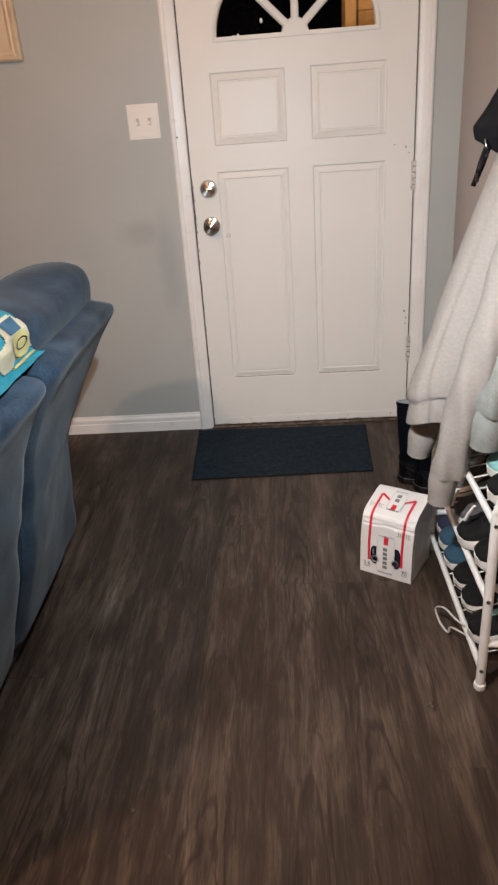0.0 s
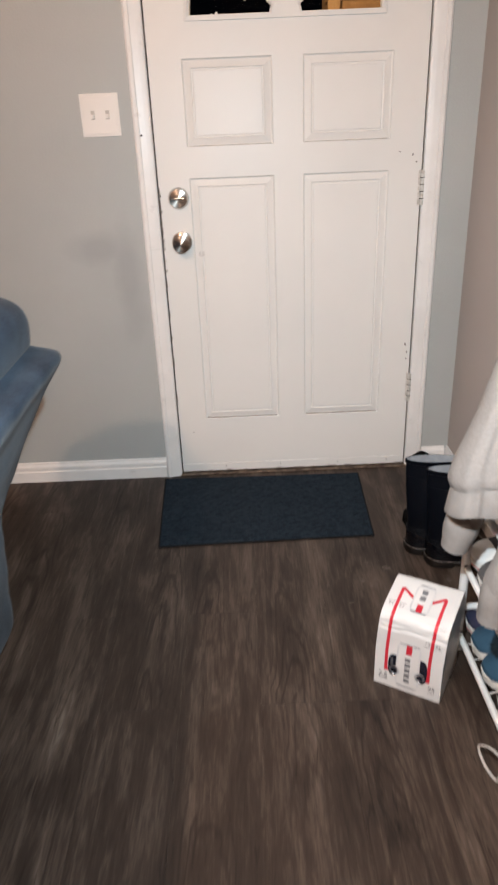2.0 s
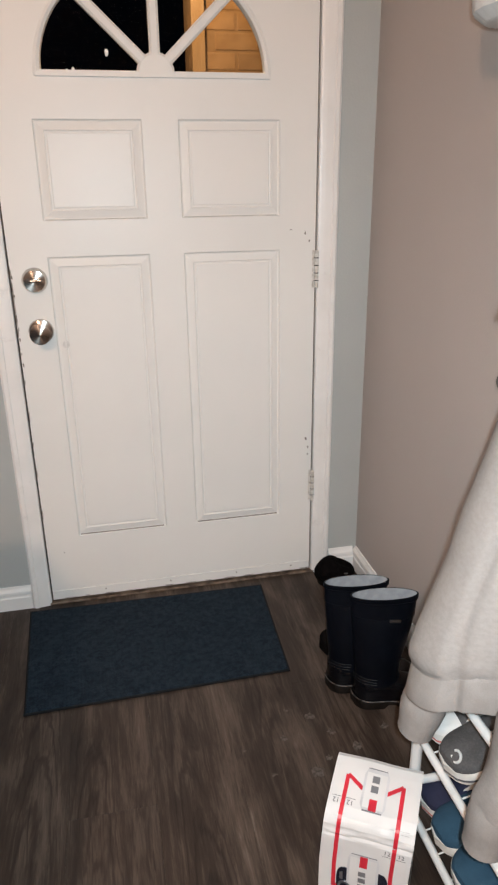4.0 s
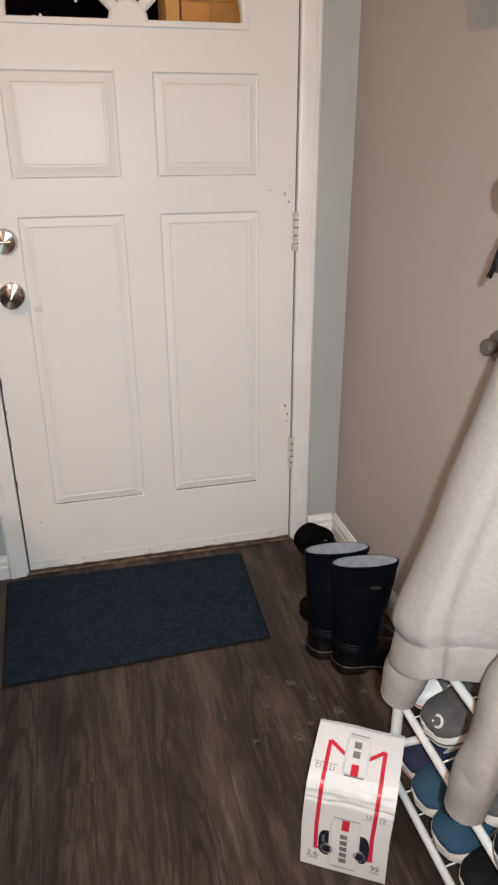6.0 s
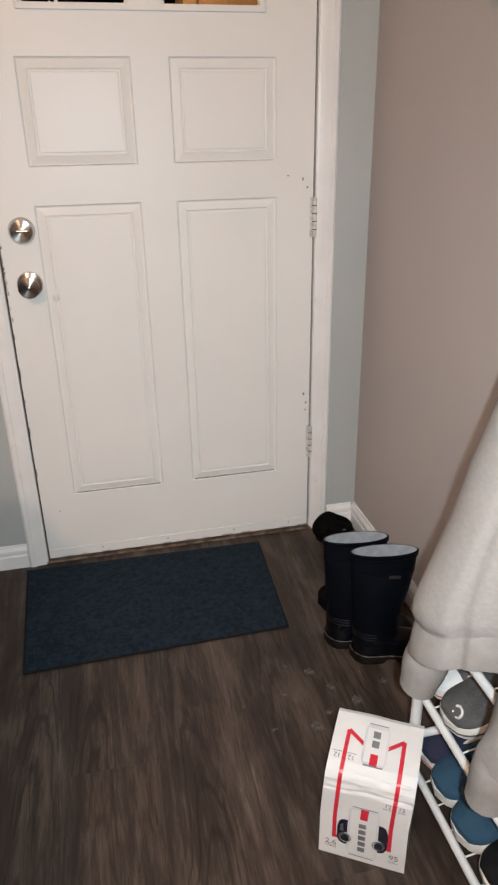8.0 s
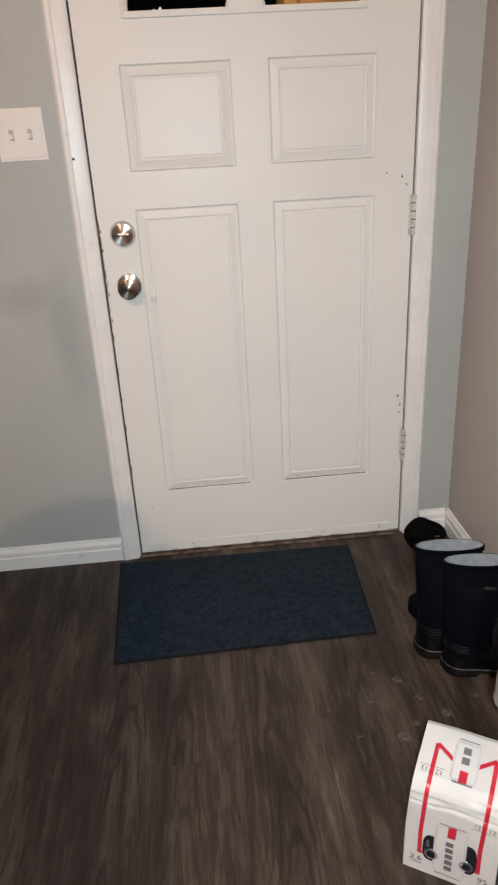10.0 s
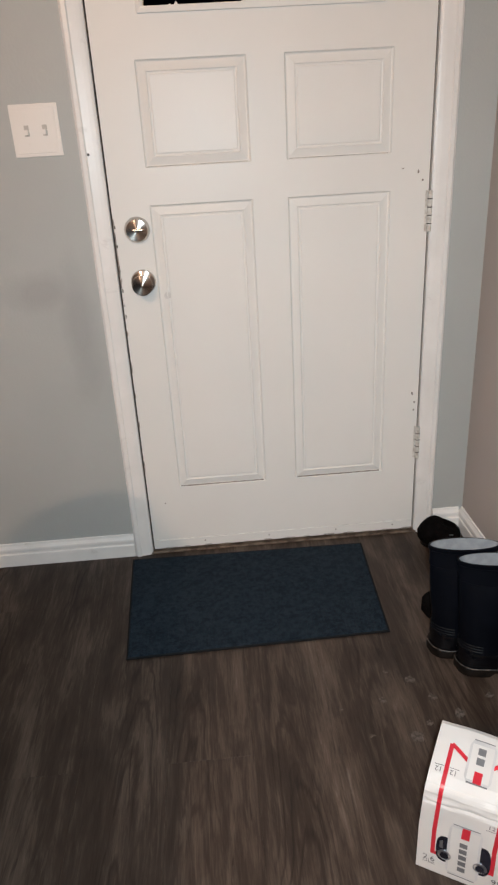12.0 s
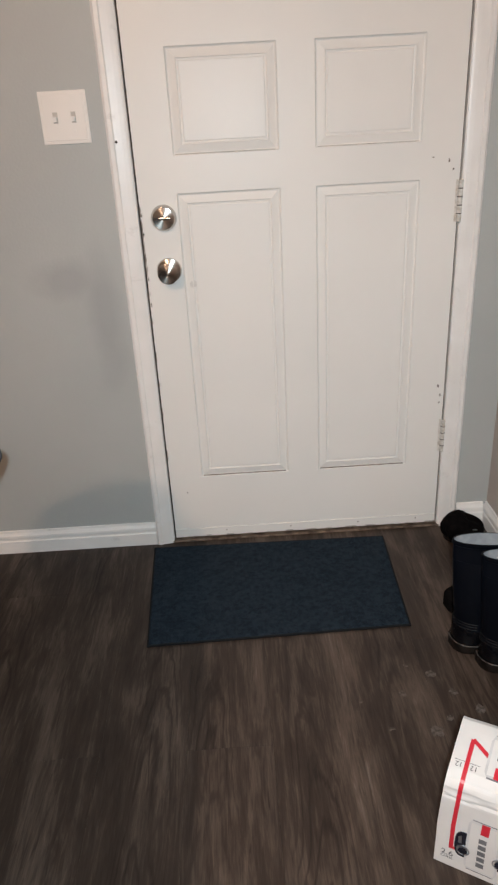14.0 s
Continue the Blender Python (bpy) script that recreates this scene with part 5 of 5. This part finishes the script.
sleeve("sleeve", SL, 0.060, 0.037, M_HOOD, hoodie, 1.0)
cuff([(0.683, -1.280, 0.450), (0.677, -1.275, 0.40), (0.672, -1.271, 0.342)], 0.030, M_RIB, hoodie, 2.0)
sleeve("sleeve", [(0.850, -1.12, 1.05), (0.770, -1.115, 0.80), (0.698, -1.106, 0.60), (0.668, -1.096, 0.45)], 0.040, 0.035, M_HOOD, hoodie, 4.0)
cuff([(0.668, -1.096, 0.47), (0.662, -1.093, 0.43), (0.655, -1.090, 0.380)], 0.032, M_RIB, hoodie, 5.0)

sweat = thing("sweatshirt", (0.95, -1.42, 1.45), "grey-green sweatshirt hanging on the wall beside the hoodie", "sweatshirt")
rings = garment_rings([(1.48, 0.945, -1.40, 0.03, 0.08), (1.10, 0.915, -1.41, 0.05, 0.10), (0.75, 0.890, -1.41, 0.075, 0.115), (0.62, 0.884, -1.41, 0.085, 0.118)], depth=0.06, folds=6, seed=3)
part("body", loft(B(), rings), M_SWEAT, sweat, smooth=True, world=True)
sleeve("sleeve", [(0.91, -1.36, 1.30), (0.85, -1.385, 0.95), (0.79, -1.36, 0.72), (0.758, -1.340, 0.60)], 0.042, 0.042, M_SWEAT, sweat, 8.0)
cuff([(0.760, -1.341, 0.61), (0.753, -1.338, 0.57), (0.748, -1.335, 0.515)], 0.037, M_SWEAT, sweat, 9.0)

jacket = thing("jacket", (0.95, -1.00, 1.5), "black jacket with a pale-marked strap hanging on the wall", "jacket")
FLANK = [(1.66, 0.930), (1.52, 0.915), (1.40, 0.893), (1.30, 0.855), (1.215, 0.800), (1.170, 0.772), (1.146, 0.754), (1.118, 0.758), (1.098, 0.782), (1.082, 0.812)]
rings = garment_rings([(z, (x + 0.958) / 2, -1.035, (0.958 - x) / 2, 0.052 if z > 1.2 else 0.020 + 0.032 * max(0, (z - 1.07) / 0.13)) for z, x in FLANK], depth=0.05, folds=6, seed=6)
part("body", jitter(loft(B(), rings), 0.005, 18, 4.0), M_BLACKCLOTH, jacket, smooth=True, world=True)
strap = part("strap", tube(B(), [(0.795, -1.030, 1.115), (0.787, -1.022, 1.085), (0.780, -1.016, 1.056), (0.774, -1.014, 1.036), (0.767, -1.013, 1.018)], 0.0095, 10, 18, 0.35), M_BLACKCLOTH, jacket, "black webbing strap", True, True)
for x, z, turn in ((0.779, 1.062, 22), (0.772, 1.036, -14)):
    bm = B()
    box(bm, -0.0042, 0.0042, -0.0012, 0.0012, -0.010, 0.010, 0.001)
    bm.transform(pose(x, -1.0245, z, 8, turn, 20))
    part("dull_tag", bm, M_SCREW, strap, "dull metal tag")
part("zip_pull", tube(B(), [(0.773, -1.064, 1.118), (0.777, -1.068, 1.100), (0.783, -1.062, 1.090), (0.776, -1.066, 1.082)], 0.0015, 6, 14), M_SCREW, jacket, "pale zip pull", True, True)

peg = thing("wall_hook", (XR, -0.768, 0.842), "antique pewter knob hook screwed to the taupe wall", "wall hook")
part("base_disc", disc_stack(B(), (XR, -0.768, 0.842), (-1, 0, 0), ((0, 0.029), (0.006, 0.030), (0.012, 0.027), (0.016, 0.019)), 24), M_PEG, peg, smooth=True, world=True)
part("knob", disc_stack(B(), (XR - 0.016, -0.768, 0.842), (-1, 0, 0), ((-0.004, 0.014), (0.004, 0.013), (0.008, 0.0155), (0.014, 0.016), (0.019, 0.014), (0.021, 0.006)), 20), M_PEG, peg, smooth=True, world=True)

beanie = thing("knit_hat", (0.95, -0.75, 1.50), "white knit hat hanging on the taupe wall", "knit hat")
rings = garment_rings([(1.60, 0.935, -0.75, 0.03, 0.05), (1.56, 0.915, -0.75, 0.05, 0.085), (1.50, 0.902, -0.75, 0.066, 0.095), (1.445, 0.904, -0.75, 0.062, 0.09), (1.43, 0.906, -0.75, 0.045, 0.07)], n=60, depth=0.03, folds=20, seed=2)
part("crown", loft(B(), rings), M_WHITESHOE, beanie, smooth=True, world=True)

# ---- crumbs and dried dirt on the floor ----
rng = random.Random(11)
for x, y, r, thin in ((0.607, -1.573, 0.007, 0.5), (0.079, -1.908, 0.004, 0.6), (-0.007, -1.816, 0.003, 0.6), (0.624, -0.63, 0.014, 0.03), (0.592, -0.795, 0.018, 0.03), (0.704, -0.743, 0.014, 0.03),
                      (0.787, -0.70, 0.012, 0.04), (0.546, -0.685, 0.008, 0.05), (0.66, -0.69, 0.012, 0.03), (0.63, -0.76, 0.009, 0.04), (0.575, -0.60, 0.006, 0.05), (0.50, -0.78, 0.006, 0.05), (0.45, -0.70, 0.005, 0.05), (0.68, -0.80, 0.007, 0.05)):
    bm = B()
    r *= 0.75 if r > 0.008 else 1.0
    bmesh.ops.create_icosphere(bm, subdivisions=2, radius=r, matrix=Matrix.Diagonal((1, 0.7 + 0.5 * rng.random(), thin, 1)))
    for v in bm.verts:
        v.co.xy *= 1 + 1.1 * noise.noise(Vector((v.co.x * 2.4 / r, v.co.y * 2.4 / r, x * 31)))
    ob = solid("crumb", bm, M_DIRT, "small dried flake of dirt on the floor", "crumb", group="dirt on the floor")
    ob.location = (x, y, r * thin * 0.9)

# ---- outside the fan window ----
ground_out = solid("ground", box(B(), -6, 8, 0.13, 14, -0.20, -0.05), M_SUB, "dark paved ground outside at night", "ground", "structure")
pier = thing("brick_wall", (1.35, 1.6, -0.05), "orange brick porch wall lit by a warm lamp", "brick wall", kind="structure")
part("mortar", box(B(), 0.704, 2.30, 1.5022, 1.75, -0.05, 2.60), M_MORTAR, pier, world=True)
part("corner_board", box(B(), 0.700, 0.758, 1.478, 1.508, -0.05, 2.60, 0.004), M_BOARD, pier, "pale upright corner board", world=True)
brick_mesh = None
for row in range(15):
    z = 1.36 + row * 0.077
    for col in range(8):
        x = 0.70 + col * 0.205 - (0.10 if row % 2 else 0)
        w = 0.195
        if x < 0.70:
            continue
        if brick_mesh is None:
            ob = part("brick", jitter(box(B(), 0, w, 0, 0.1, 0, 0.067, 0.004), 0.0015, 30), M_BRICK, pier)
            brick_mesh = ob.data
        else:
            ob = new("brick", brick_mesh)
            ob.parent = pier
        ob.matrix_parent_inverse = pier.matrix_basis.inverted()
        ob.location = (x, 1.500, z)
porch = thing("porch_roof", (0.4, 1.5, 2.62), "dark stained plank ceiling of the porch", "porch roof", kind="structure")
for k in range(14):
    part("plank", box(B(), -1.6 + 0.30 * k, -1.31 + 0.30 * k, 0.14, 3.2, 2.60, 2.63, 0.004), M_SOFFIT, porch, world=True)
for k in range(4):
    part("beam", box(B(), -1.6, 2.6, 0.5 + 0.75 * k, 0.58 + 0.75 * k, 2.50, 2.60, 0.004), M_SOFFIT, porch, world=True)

# ---- floor planks ----
floor = thing("floor", (0, -2.2, 0), "dark brown wood-look vinyl plank floor with long grain", "floor", kind="structure")
part("underlay", box(B(), XL, XR, YB, 0.12, -0.03, -0.0085), M_SUB, floor, world=True)
PW, PL = 0.181, 1.22
plank_meshes = {}
col = 0
x = XR - PW * 24
rng = random.Random(2)
while x < XR - 0.01:
    top_y, n = 0.10, 0
    while top_y > YB:
        ln = rng.choice((0.34, 0.61, 0.90, PL)) if n == 0 else PL
        n += 1
        ln = round(min(ln, top_y - YB), 4)
        y = top_y - ln
        if ln not in plank_meshes:
            bm = box(B(), 0.00005, PW - 0.00005, 0.00005, ln - 0.00005, -0.008, 0)
            es = [e for e in bm.edges if all(v.co.z > -0.001 for v in e.verts)]
            bmesh.ops.bevel(bm, geom=es, offset=0.00025, segments=1, affect="EDGES")
            ob = part("plank", bm, M_FLOOR, floor)
            plank_meshes[ln] = ob.data
        else:
            ob = new("plank", plank_meshes[ln])
            ob.parent = floor
        ob.matrix_parent_inverse = floor.matrix_basis.inverted()
        ob.location = (x, y, 0)
        top_y = y
    x += PW
    col += 1
